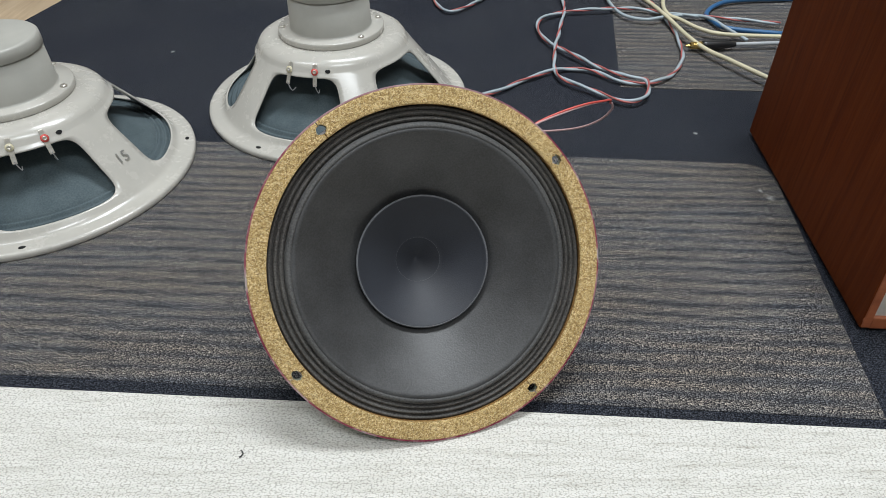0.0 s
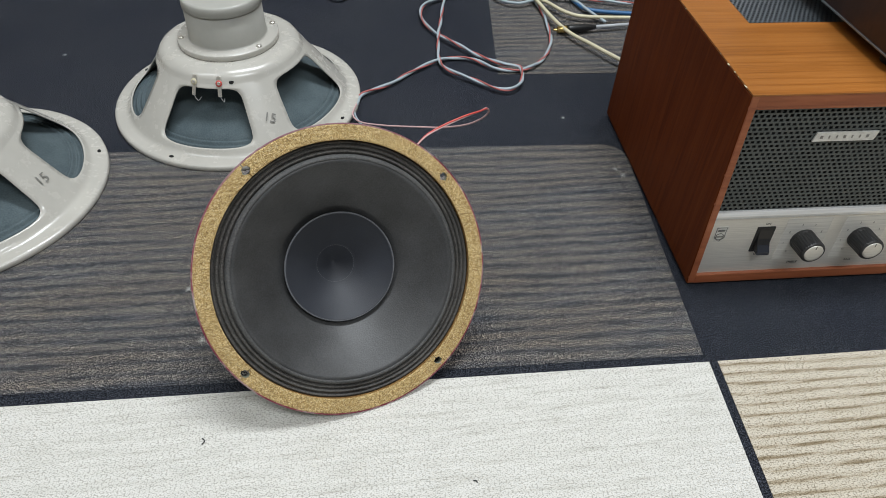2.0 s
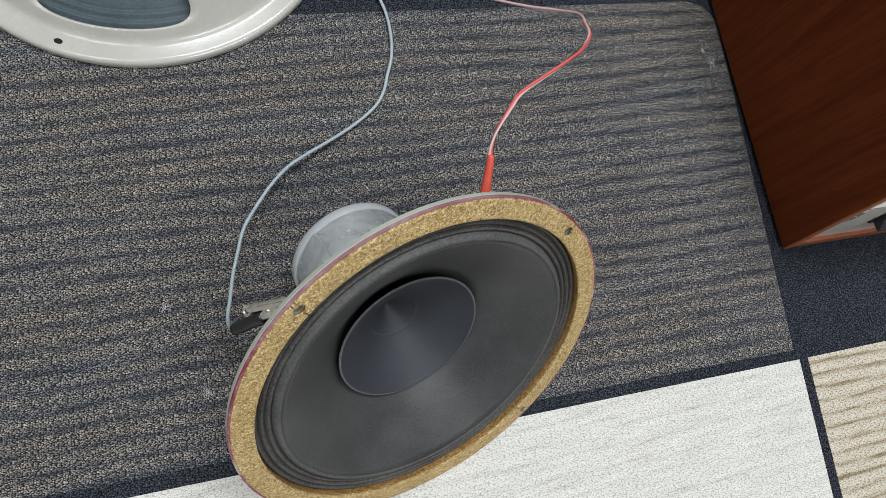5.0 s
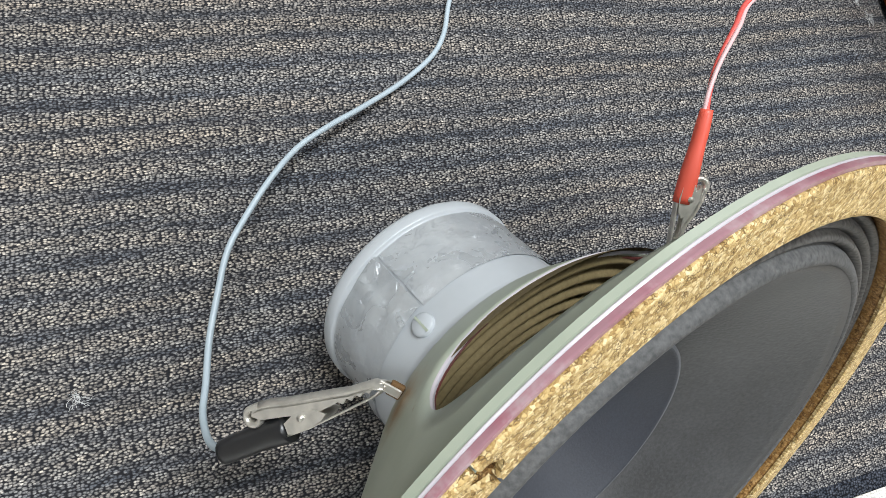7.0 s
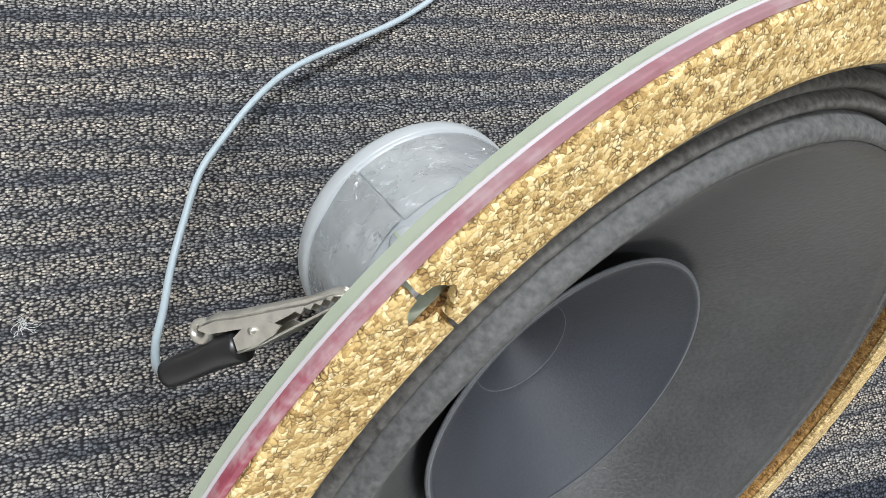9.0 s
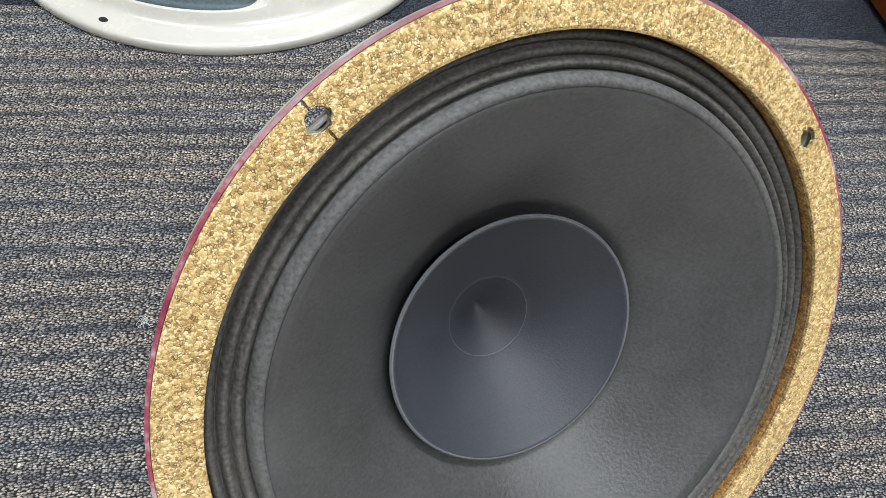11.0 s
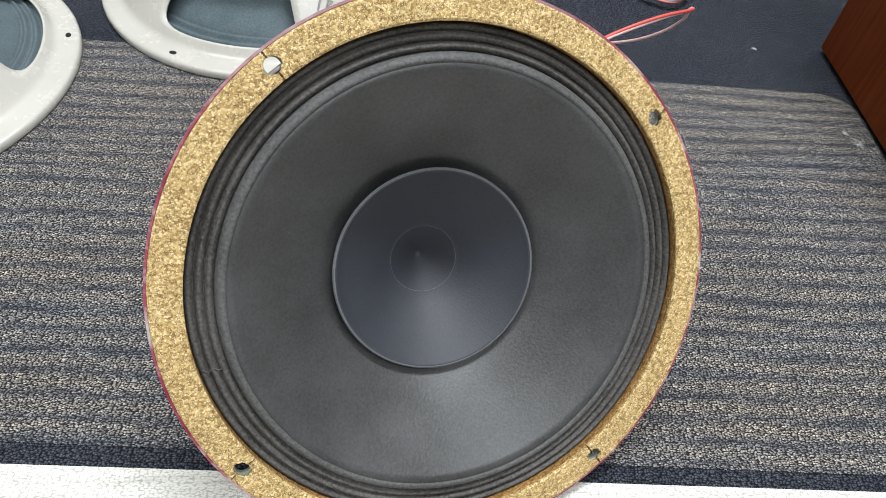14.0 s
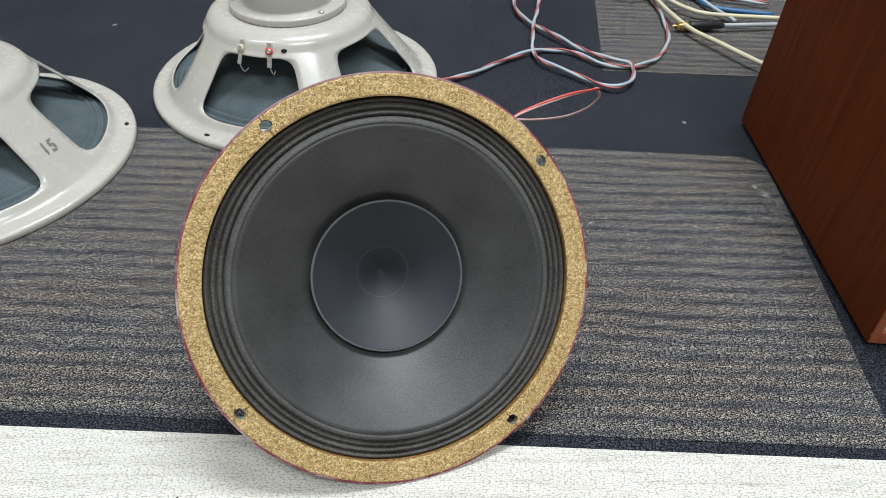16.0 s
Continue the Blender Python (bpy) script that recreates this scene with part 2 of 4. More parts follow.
def hammered():
    m = Mat("grey_green_basket_paint", rough=0.42, coat=0.1)
    p = m.noise(16.0, None, 5.0, 0.65)
    f = m.noise(140.0, None, 3.0)
    rust = m.noise(38.0, None, 6.0, 0.75, 0.5)
    c = m.ramp(p, [(0.3, (0.29, 0.325, 0.25)), (0.5, (0.37, 0.405, 0.325)), (0.7, (0.43, 0.465, 0.39))])
    c = m.mix(m.ramp(rust, [(0.64, (0, 0, 0)), (0.72, (0.7, 0.7, 0.7))]), c, (0.25, 0.15, 0.045))
    # rust run round the riveted tag, with a ragged outline
    far = m.node("ShaderNodeVectorMath")
    far.operation = "DISTANCE"
    m.link(m.co, far.inputs[0])
    far.inputs[1].default_value = (-0.041, 0.0375, -0.0500)
    d = m.math("ADD", far.outputs["Value"], m.math("MULTIPLY", m.noise(230.0, None, 4.0, 0.7), 0.011))
    c = m.mix(m.ramp(d, [(0.0085, (0.9, 0.9, 0.9)), (0.0125, (0.35, 0.35, 0.35)), (0.0180, (0, 0, 0))]), c, (0.27, 0.135, 0.03))
    return m.base(c).rough(p, 0.34, 0.55).bump(f, 0.0003, 0.12).m


def foil():
    m = Mat("crinkled_grey_tape", rough=0.3, metal=0.5, coat=0.4)
    w = m.noise(70.0, None, 4.0, 0.6, 0.8)
    n = m.noise(150.0, m.mapping((1, 1, 1.6)), 5.0, 0.65, 1.2)
    line = m.ramp(m.math("ABSOLUTE", m.math("SUBTRACT", n, 0.5), 0), [(0.0, (1, 1, 1)), (0.022, (0, 0, 0))])
    mask = m.ramp(m.noise(120.0, None, 3.0), [(0.42, (0.1, 0.1, 0.1)), (0.62, (1, 1, 1))])
    crease = m.math("MULTIPLY", line, mask)
    c = m.ramp(w, [(0.3, (0.46, 0.49, 0.515)), (0.5, (0.54, 0.57, 0.595)), (0.7, (0.62, 0.65, 0.67))])
    h = m.math("ADD", m.math("MULTIPLY", w, 0.5), crease)
    return m.base(c).rough(w, 0.20, 0.36).bump(h, 0.0005, 0.6).m


def worn_edge():
    m = Mat("worn_magenta_edge_paint", rough=0.3, coat=0.4)
    p = m.noise(60.0, None, 5.0, 0.7)
    c = m.ramp(p, [(0.40, (0.19, 0.012, 0.040)), (0.50, (0.27, 0.05, 0.08)), (0.57, (0.38, 0.22, 0.24)), (0.66, (0.44, 0.40, 0.38))])
    sep = m.node("ShaderNodeSeparateXYZ")
    m.link(m.co, sep.inputs[0])
    at = m.math("ADD", m.math("MULTIPLY", sep.outputs[1], 6.0), m.math("MULTIPLY", m.noise(35.0, None, 5.0, 0.7), 0.8))
    c = m.mix(m.ramp(at, [(0.82, (0, 0, 0)), (1.06, (0.6, 0.6, 0.6))]), c, (0.36, 0.25, 0.27))
    return m.base(c).rough(p, 0.25, 0.45).m


M_STRIPED, M_NAVY, M_WHITE, M_BEIGE = rug_striped(), rug_navy(), rug_white(), rug_beige()
M_CORK = cork()
# Inner wall: cork darkened for dirt and for the shade it sits in.
M_CORK_DARK = cork("dirty_shaded_cork", (0.55, 0.42, 0.30))
M_CONE = paper("black_paper_cone", (0.024, 0.0242, 0.0246), (0.062, 0.0625, 0.064), 0.46, 900, 0.7, 0.55)
M_SURROUND = paper("black_doped_surround", (0.026, 0.024, 0.022), (0.110, 0.104, 0.097), 0.65, 900, 0.9, 0.35, 0.6)
M_LIP = paper("worn_grey_surround_lip", (0.046, 0.046, 0.046), (0.112, 0.111, 0.109), 0.65, 850, 0.9, 0.35, 0.6)
M_WHIZ = paper("dark_blue_grey_paper", (0.020, 0.022, 0.029), (0.032, 0.036, 0.046), 0.58, 1300, 0.5, 0.5)
M_WRIM = paper("grey_rim_paper", (0.08, 0.083, 0.092), (0.14, 0.145, 0.155), 0.6, 1300, 0.4, 0.4)
M_RED_EDGE = worn_edge()
M_BASKET = hammered()
M_PRIMER = paint("dark_red_primer", (0.10, 0.022, 0.018), 0.6, 0.3, 0.2, 0.0)
M_SPIDER = paper("tan_corrugated_damper", (0.105, 0.078, 0.034), (0.190, 0.145, 0.068), 0.75, 900, 0.6)
M_MAGNET = paint("light_grey_magnet_paint", (0.43, 0.455, 0.475), 0.38, 0.08, 0.1, 0.2)
M_TAPE = foil()
M_STEEL = metal("nickel_plated_steel", (0.70, 0.67, 0.61), 0.30, None, 0.8)
M_GREY = paint("light_warm_grey_enamel", (0.485, 0.468, 0.425), 0.22, 0.05, 0.06, 0.4)
M_POT = paint("grey_magnet_can_paint", (0.40, 0.395, 0.36), 0.42, 0.06, 0.15, 0.15)
M_GCONE = paper("blue_grey_paper_cone", (0.058, 0.080, 0.090), (0.108, 0.138, 0.150), 0.85, 700, 0.5, 0.2)
M_INK = plastic("dark_ink", (0.14, 0.14, 0.135), 0.6)
M_STAMP = plastic("faded_grey_stamp", (0.21, 0.205, 0.19), 0.5)
M_RED = plastic("red_insulation", (0.60, 0.085, 0.070), 0.4)
M_BOOT = plastic("orange_red_boot", (0.62, 0.085, 0.050), 0.45)
M_PINK = plastic("pink_faded_insulation", (0.62, 0.40, 0.40), 0.45)
M_BLUEGREY = plastic("pale_blue_grey_insulation", (0.37, 0.435, 0.475), 0.4)
M_CREAM = plastic("cream_cable", (0.62, 0.57, 0.40), 0.45)
M_BLUE = plastic("blue_cable", (0.035, 0.13, 0.29), 0.4)
M_GREYCABLE = plastic("grey_cable", (0.40, 0.42, 0.44), 0.4)
M_BLACK = plastic("black_plastic", (0.014, 0.014, 0.015), 0.32)
M_GLOSS = plastic("glossy_blue_black_plastic", (0.030, 0.034, 0.045), 0.10, 0.0)
M_RUBBER = plastic("black_rubber", (0.012, 0.012, 0.012), 0.7)
M_GOLD = metal("gold_plating", (0.85, 0.62, 0.22), 0.2)
# Side veneer is the top's walnut with shade darkened into its colour.
M_SHADED_SIDE = wood("shaded_walnut_veneer_side", (0.078, 0.016, 0.004), (0.124, 0.0275, 0.0064), (0.150, 0.038, 0.0095), 0.5, (170, 170, 7), 0.0)
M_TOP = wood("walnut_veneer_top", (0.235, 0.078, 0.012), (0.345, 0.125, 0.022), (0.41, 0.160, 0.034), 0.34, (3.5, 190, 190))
M_EDGE = wood("walnut_edge_band", (0.22, 0.062, 0.024), (0.32, 0.098, 0.040), (0.41, 0.145, 0.065), 0.42, (5, 60, 60))
M_GRILLE = paint("dark_grey_green_grille", (0.085, 0.095, 0.092), 0.45, 0.1, 0.05, 0.1)
M_DARK = plastic("black_void", (0.006, 0.006, 0.006), 0.9)
M_ALU = metal("satin_aluminium", (0.77, 0.755, 0.71), 0.38, (8, 2500, 2500), 0.55)
M_BRIGHT = metal("polished_aluminium_trim", (0.92, 0.92, 0.91), 0.22, (8, 900, 900), 0.35)
M_KNOB = plastic("black_knob", (0.022, 0.022, 0.023), 0.36)
M_BADGE = metal("pale_badge", (0.70, 0.70, 0.67), 0.4, None, 0.3)
M_DIAL = metal("satin_dial_plate", (0.69, 0.68, 0.645), 0.42, (8, 900, 900), 0.3)
M_ROSEWOOD = wood("dark_rosewood_veneer", (0.014, 0.006, 0.004), (0.026, 0.010, 0.006), (0.042, 0.016, 0.009), 0.4, (6, 90, 60), 0.05)
M_BRASS = metal("brass_panel", (0.70, 0.55, 0.28), 0.35, (8, 900, 900))
M_CHASSIS = metal("grey_steel_chassis", (0.30, 0.33, 0.36), 0.45)
M_SHADED_SIDE.node_tree.nodes["Principled BSDF"].inputs["Specular IOR Level"].default_value = 0.10
M_RUST = paint("rusty_brown_tag", (0.12, 0.062, 0.02), 0.7, 0.35, 0.3, 0.0)
M_DULLRED = plastic("dull_red_insulation", (0.42, 0.11, 0.10), 0.45)
M_LINT = plastic("white_lint", (0.55, 0.55, 0.54), 0.9)
# Pale edge tone with the bright edge highlight put into its colour.
M_PALE_EDGE = paint("pale_lavender_edge_highlight", (0.50, 0.46, 0.49), 0.35, 0.15, 0.05, 0.2)
M_DARKLINT = plastic("dark_lint", (0.05, 0.05, 0.05), 0.9)
M_FLOOR = wood("pale_oak_floor", (0.34, 0.25, 0.16), (0.47, 0.36, 0.24), (0.56, 0.45, 0.31), 0.4, (60, 4, 4))
M_WALL = paint("pale_wall_paint", (0.46, 0.46, 0.45), 0.8, 0.03, 0.1, 0.0)
M_CEIL = paint("white_ceiling_paint", (0.80, 0.80, 0.78), 0.85, 0.02, 0.1, 0.0)


# ---- mesh helpers ----
def mesh_ob(name, verts, faces, mat, parent=None, label="", smooth=True, weld=0.0):
    me = bpy.data.meshes.new(name)
    me.from_pydata([tuple(v) for v in verts], [], faces)
    bm = bmesh.new()
    bm.from_mesh(me)
    if weld:
        bmesh.ops.remove_doubles(bm, verts=bm.verts, dist=weld)
    bmesh.ops.recalc_face_normals(bm, faces=bm.faces)
    bm.to_mesh(me)
    bm.free()
    for p in me.polygons:
        p.use_smooth = smooth
    me.materials.append(mat)
    ob = new(name, me)
    if parent:
        ob.parent = parent
    if label:
        ob["label"] = label
    return ob


def part(name, bm, mat, parent=None, label="", smooth=False):
    """Links a bmesh as one mesh object under a thing or a part."""
    me = bpy.data.meshes.new(name)
    bmesh.ops.recalc_face_normals(bm, faces=bm.faces)
    bm.to_mesh(me)
    bm.free()
    for p in me.polygons:
        p.use_smooth = smooth
    me.materials.append(mat)
    ob = new(name, me)
    if parent:
        ob.parent = parent
    if label:
        ob["label"] = label
    return ob


def thing(name, label, category, m=None, group="", kind=""):
    ob = tagged(new(name), label, category, group, kind)
    if m is not None:
        ob.matrix_basis = m
    return ob


def box(x0, x1, y0, y1, z0, z1, bevel=0.0, seg=2):
    bm = bmesh.new()
    bmesh.ops.create_cube(bm, size=1)
    bmesh.ops.scale(bm, vec=(x1 - x0, y1 - y0, z1 - z0), verts=bm.verts)
    bmesh.ops.translate(bm, vec=((x0 + x1) / 2, (y0 + y1) / 2, (z0 + z1) / 2), verts=bm.verts)
    if bevel:
        bmesh.ops.bevel(bm, geom=bm.edges[:], offset=bevel, segments=seg, affect="EDGES", profile=0.5)
    return bm


def prism(outline, lo, hi, bevel=0.0, plane="yz"):
    """An outline in a plane, drawn out from lo to hi across it."""
    bm = bmesh.new()
    put = {"yz": lambda a, b, c: (c, a, b), "xz": lambda a, b, c: (a, c, b), "xy": lambda a, b, c: (a, b, c)}[plane]
    f = bm.faces.new([bm.verts.new(put(a, b, lo)) for a, b in outline])
    ext = bmesh.ops.extrude_face_region(bm, geom=[f])
    d = Vector(put(0, 0, hi - lo))
    bmesh.ops.translate(bm, vec=d, verts=[v for v in ext["geom"] if isinstance(v, bmesh.types.BMVert)])
    if bevel:
        bmesh.ops.bevel(bm, geom=bm.edges[:], offset=bevel, segments=2, affect="EDGES", profile=0.5)
    return bm


def lathe(profile, seg=96, az0=0.0, az1=360.0):
    """Vertices and faces of an (r, z) profile turned round z."""
    full = abs(az1 - az0 - 360) < 1e-6
    n = seg if full else seg + 1
    verts, faces, k = [], [], len(profile)
    for i in range(n):
        a = radians(az0 + (az1 - az0) * i / seg)
        verts += [(r * math.cos(a), r * math.sin(a), z) for r, z in profile]
    for i in range(seg):
        j = (i + 1) % n
        for q in range(k - 1):
            faces.append((i * k + q, j * k + q, j * k + q + 1, i * k + q + 1))
    return verts, faces


def turned(name, profile, mat, parent=None, label="", seg=96, smooth=True):
    v, f = lathe(profile, seg)
    return mesh_ob(name, v, f, mat, parent, label, smooth, 1e-6)


def smooth_path(points, n=8):
    """A Catmull-Rom line through the points."""
    p = [Vector(q) for q in points]
    p = [2 * p[0] - p[1]] + p + [2 * p[-1] - p[-2]]
    out = []
    for i in range(1, len(p) - 2):
        for k in range(n):
            t = k / n
            a, b, c, d = p[i - 1:i + 3]
            out.append(0.5 * ((2 * b) + (c - a) * t + (2 * a - 5 * b + 4 * c - d) * t * t + (3 * b - a - 3 * c + d) * t ** 3))
    out.append(p[-2])
    return out


def tube(line, radius, sides=10, caps=True):
    """Vertices and faces of a round cable along a line."""
    line = [Vector(q) for q in line]
    verts, faces, side = [], [], None
    for i, q in enumerate(line):
        d = (line[min(i + 1, len(line) - 1)] - line[max(i - 1, 0)]).normalized()
        side = (Vector((0.3, 0.5, 0.8)) if side is None else side)
        side = (side - d * side.dot(d)).normalized()
        up = d.cross(side)
        r = radius(i / (len(line) - 1)) if callable(radius) else radius
        verts += [q + r * (math.cos(2 * math.pi * k / sides) * side + math.sin(2 * math.pi * k / sides) * up) for k in range(sides)]
    for i in range(len(line) - 1):
        for k in range(sides):
            j = (k + 1) % sides
            faces.append((i * sides + k, i * sides + j, (i + 1) * sides + j, (i + 1) * sides + k))
    if caps:
        faces.append(tuple(range(sides))[::-1])
        faces.append(tuple((len(line) - 1) * sides + k for k in range(sides)))
    return verts, faces


def cable(name, points, radius, mat, parent=None, label="", n=8):
    v, f = tube(smooth_path(points, n), radius)
    return mesh_ob(name, v, f, mat, parent, label)


def helix(line, offset, pitch, phase):
    """A strand that winds round a line."""
    out, run, side = [], 0.0, Vector((0, 0, 1))
    for i, q in enumerate(line):
        if i:
            run += (q - line[i - 1]).length
        d = (line[min(i + 1, len(line) - 1)] - line[max(i - 1, 0)]).normalized()
        s = (side - d * side.dot(d)).normalized()
        u = d.cross(s)
        a = phase + 2 * math.pi * run / pitch + 0.7 * math.sin(run * 23)
        out.append(q + offset * (math.cos(a) * s + math.sin(a) * u))
    return out


def text_mesh(name, words, size, m, mat, parent, extrude=0.00008):
    cu = bpy.data.curves.new("words", "FONT")
    cu.body, cu.size, cu.align_x, cu.align_y, cu.extrude = words, size, "CENTER", "CENTER", extrude
    tmp = new("words", cu)
    bpy.context.view_layer.update()
    me = bpy.data.meshes.new_from_object(tmp.evaluated_get(bpy.context.evaluated_depsgraph_get()))
    bpy.data.objects.remove(tmp)
    me.materials.clear()
    me.materials.append(mat)
    ob = new(name, me)
    ob.parent = parent
    ob.matrix_basis = m
    return ob


def solid(ob, thickness, offset=-1.0):
    mod = ob.modifiers.new("thickness", "SOLIDIFY")
    mod.thickness, mod.offset = thickness, offset
    return ob


def windowed_band(r0, z0, r1, z1, count, first, half0, half1, s0, s1, power=5.0, k=18, rings=4):
    """A cone band from (r0, z0) to (r1, z1) with rounded windows. first: the middle of one; half0, half1: half its
    width in degrees at its two ends; s0, s1: its ends along the band. Returns vertices, faces and the azimuths of its edges."""
    phis = sorted({math.atan2(y, x) for x, y in
                   [(1, -1 + 2 * i / k) for i in range(k + 1)] + [(-1, -1 + 2 * i / k) for i in range(k + 1)]
                   + [(-1 + 2 * i / k, 1) for i in range(k + 1)] + [(-1 + 2 * i / k, -1) for i in range(k + 1)]})
    phis = [p for i, p in enumerate(phis) if i == 0 or p - phis[i - 1] > 1e-6]
    if phis[-1] - phis[0] > 2 * math.pi - 1e-6:
        phis.pop()
    verts, faces, edge = [], [], set()
    sm, hs, ha = (s0 + s1) / 2, (s1 - s0) / 2, 180.0 / count
    for w in range(count):
        mid, o, n = first + w * 360.0 / count, len(verts), len(phis)
        for p in phis:
            c, s = math.cos(p), math.sin(p)
            q = max(abs(c), abs(s))
            a1, b1 = c / q, s / q
            a0 = math.copysign(abs(a1) ** 1.0, a1) / (abs(a1) ** power + abs(b1) ** power) ** (1 / power)
            b0 = b1 / (abs(a1) ** power + abs(b1) ** power) ** (1 / power)
            half = half0 + (half1 - half0) * (b0 + 1) / 2
            az_in, s_in = a0 * half, sm + b0 * hs
            az_out, s_out = a1 * ha, 0.5 + 0.5 * b1
            if abs(b1) > 1 - 1e-9:
                edge.add(round((mid + az_out) % 360, 6))
            for r in range(rings + 1):
                t = r / rings
                az, sv = radians(mid + az_in + (az_out - az_in) * t), s_in + (s_out - s_in) * t
                rr, zz = r0 + (r1 - r0) * sv, z0 + (z1 - z0) * sv
                verts.append((rr * math.cos(az), rr * math.sin(az), zz))
        for i in range(n):
            j = (i + 1) % n
            for r in range(rings):
                faces.append((o + i * (rings + 1) + r, o + j * (rings + 1) + r, o + j * (rings + 1) + r + 1, o + i * (rings + 1) + r + 1))
    return verts, faces, sorted(edge)


def lathe_at(profile, azs):
    """Like lathe, at given azimuths."""
    verts, faces, k, n = [], [], len(profile), len(azs)
    for a in azs:
        a = radians(a)
        verts += [(r * math.cos(a), r * math.sin(a), z) for r, z in profile]
    for i in range(n):
        j = (i + 1) % n
        for q in range(k - 1):
            faces.append((i * k + q, j * k + q, j * k + q + 1, i * k + q + 1))
    return verts, faces


def joined(*pieces):
    verts, faces = [], []
    for v, f in pieces:
        o = len(verts)
        verts += v
        faces += [tuple(i + o for i in q) for q in f]
    return verts, faces


def perforated(w, h, px, pz, hole_w, hole_h, thick):
    """A plate in x and z with staggered slots right through it."""
    verts, faces = [], []
    rows, cols = int(h / pz), int(w / px)
    for j in range(rows):
        for i in range(-1, cols + 1):
            x0 = i * px + (px / 2 if j % 2 else 0)
            xa, xb = max(x0, 0), min(x0 + px, w)
            if xb - xa < 1e-5:
                continue
            z0, z1 = j * pz, (j + 1) * pz
            cx, cz = x0 + px / 2, (z0 + z1) / 2
            whole = xa == x0 and abs(xb - x0 - px) < 1e-9
            o = len(verts)
            if not whole:
                verts += [(xa, 0, z0), (xb, 0, z0), (xb, 0, z1), (xa, 0, z1)]
                faces.append((o, o + 1, o + 2, o + 3))
                continue
            a, b = hole_w / 2, hole_h / 2
            ring = [(cx - a, cz - b), (cx + a, cz - b), (cx + a, cz + b), (cx - a, cz + b)]
            verts += [(xa, 0, z0), (xb, 0, z0), (xb, 0, z1), (xa, 0, z1)] + [(x, 0, z) for x, z in ring] + [(x, thick, z) for x, z in ring]
            for q in range(4):
                n = (q + 1) % 4
                faces += [(o + q, o + n, o + 4 + n, o + 4 + q), (o + 4 + q, o + 4 + n, o + 8 + n, o + 8 + q)]
    return verts, faces


# ---- room ----
tagged(part("floor", box(-2.6, 2.6, -2.4, 3.0, -0.06, -0.006), M_FLOOR), "pale oak wooden floor", "floor", kind="structure")
tagged(part("ceiling", box(-2.6, 2.6, -2.4, 3.0, 2.4, 2.5), M_CEIL), "plain white ceiling", "ceiling", kind="structure")
for nm, b in (("wall_west", (-2.7, -2.6, -2.4, 3.0)), ("wall_east", (2.6, 2.7, -2.4, 3.0)), ("wall_south", (-2.7, 2.7, -2.5, -2.4)), ("wall_north", (-2.7, 2.7, 3.0, 3.1))):
    tagged(part(nm, box(*b, -0.06, 2.5), M_WALL), "plain white painted wall", "wall", kind="structure")


# ---- rug ----
def rounded(corners, radii, n=8):
    """An outline with its corners rounded."""
    out, k = [], len(corners)
    for i, (c, r) in enumerate(zip(corners, radii)):
        c, a, b = Vector(c), Vector(corners[i - 1]), Vector(corners[(i + 1) % k])
        if not r:
            out.append(c)
            continue
        p, q = c + (a - c).normalized() * r, c + (b - c).normalized() * r
        for j in range(n + 1):
            t = j / n
            out.append((1 - t) ** 2 * p + 2 * t * (1 - t) * c + t * t * q)
    return [tuple(v) for v in out]


def slab(outline, z0, z1):
    bm = bmesh.new()
    f = bm.faces.new([bm.verts.new((x, y, z0)) for x, y in outline])
    ext = bmesh.ops.extrude_face_region(bm, geom=[f])
    bmesh.ops.translate(bm, vec=(0, 0, z1 - z0), verts=[v for v in ext["geom"] if isinstance(v, bmesh.types.BMVert)])
    return bm


rug = tagged(part("rug", slab(rounded([(-0.47, 1.36), (-0.96, -0.9), (1.35, -1.0), (1.45, 1.30)], [0.05, 0.05, 0.05, 0.05]), -0.006, -0.0006), M_NAVY),
             "navy woven rug with striped, cream and beige panels on floorboards", "rug")
PANELS = [
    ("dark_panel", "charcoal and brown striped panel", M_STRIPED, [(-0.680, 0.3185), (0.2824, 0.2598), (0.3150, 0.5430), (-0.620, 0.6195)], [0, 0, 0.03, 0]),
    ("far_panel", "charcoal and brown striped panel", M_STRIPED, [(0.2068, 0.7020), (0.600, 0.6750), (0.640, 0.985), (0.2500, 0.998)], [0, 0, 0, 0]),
    ("cream_panel", "cream white panel with faint ribs", M_WHITE, [(-0.690, 0.3070), (-0.790, -0.25), (0.2320, -0.25), (0.2845, 0.2525)], [0, 0, 0, 0]),
    ("beige_panel", "beige panel with brown ribs", M_BEIGE, [(0.2918, 0.2522), (0.2400, -0.25), (0.90, -0.28), (0.90, 0.36), (0.530, 0.37), (0.512, 0.2420)], [0, 0, 0, 0, 0, 0]),
]
for nm, lab, mat, pts, rr in PANELS:
    if nm == "beige_panel":
        # its far edge turns up round the navy field with a rounded corner
        c = [(0.2918, 0.2522), (0.4500, 0.2440)]
        mid, r = Vector((0.4700, 0.2920)), 0.049
        c += [(mid.x + r * math.sin(radians(a)), mid.y - r * math.cos(radians(a))) for a in range(0, 84, 6)]
        pts, rr = c + [(0.535, 0.40), (0.95, 0.38), (0.90, -0.28), (0.2400, -0.25)], [0] * 30
        pts = [tuple(p) for p in pts]
        part(nm, slab(pts, -0.004, 0.0), mat, rug, lab)
    else:
        part(nm, slab(rounded(pts, rr), -0.004, 0.0), mat, rug, lab)


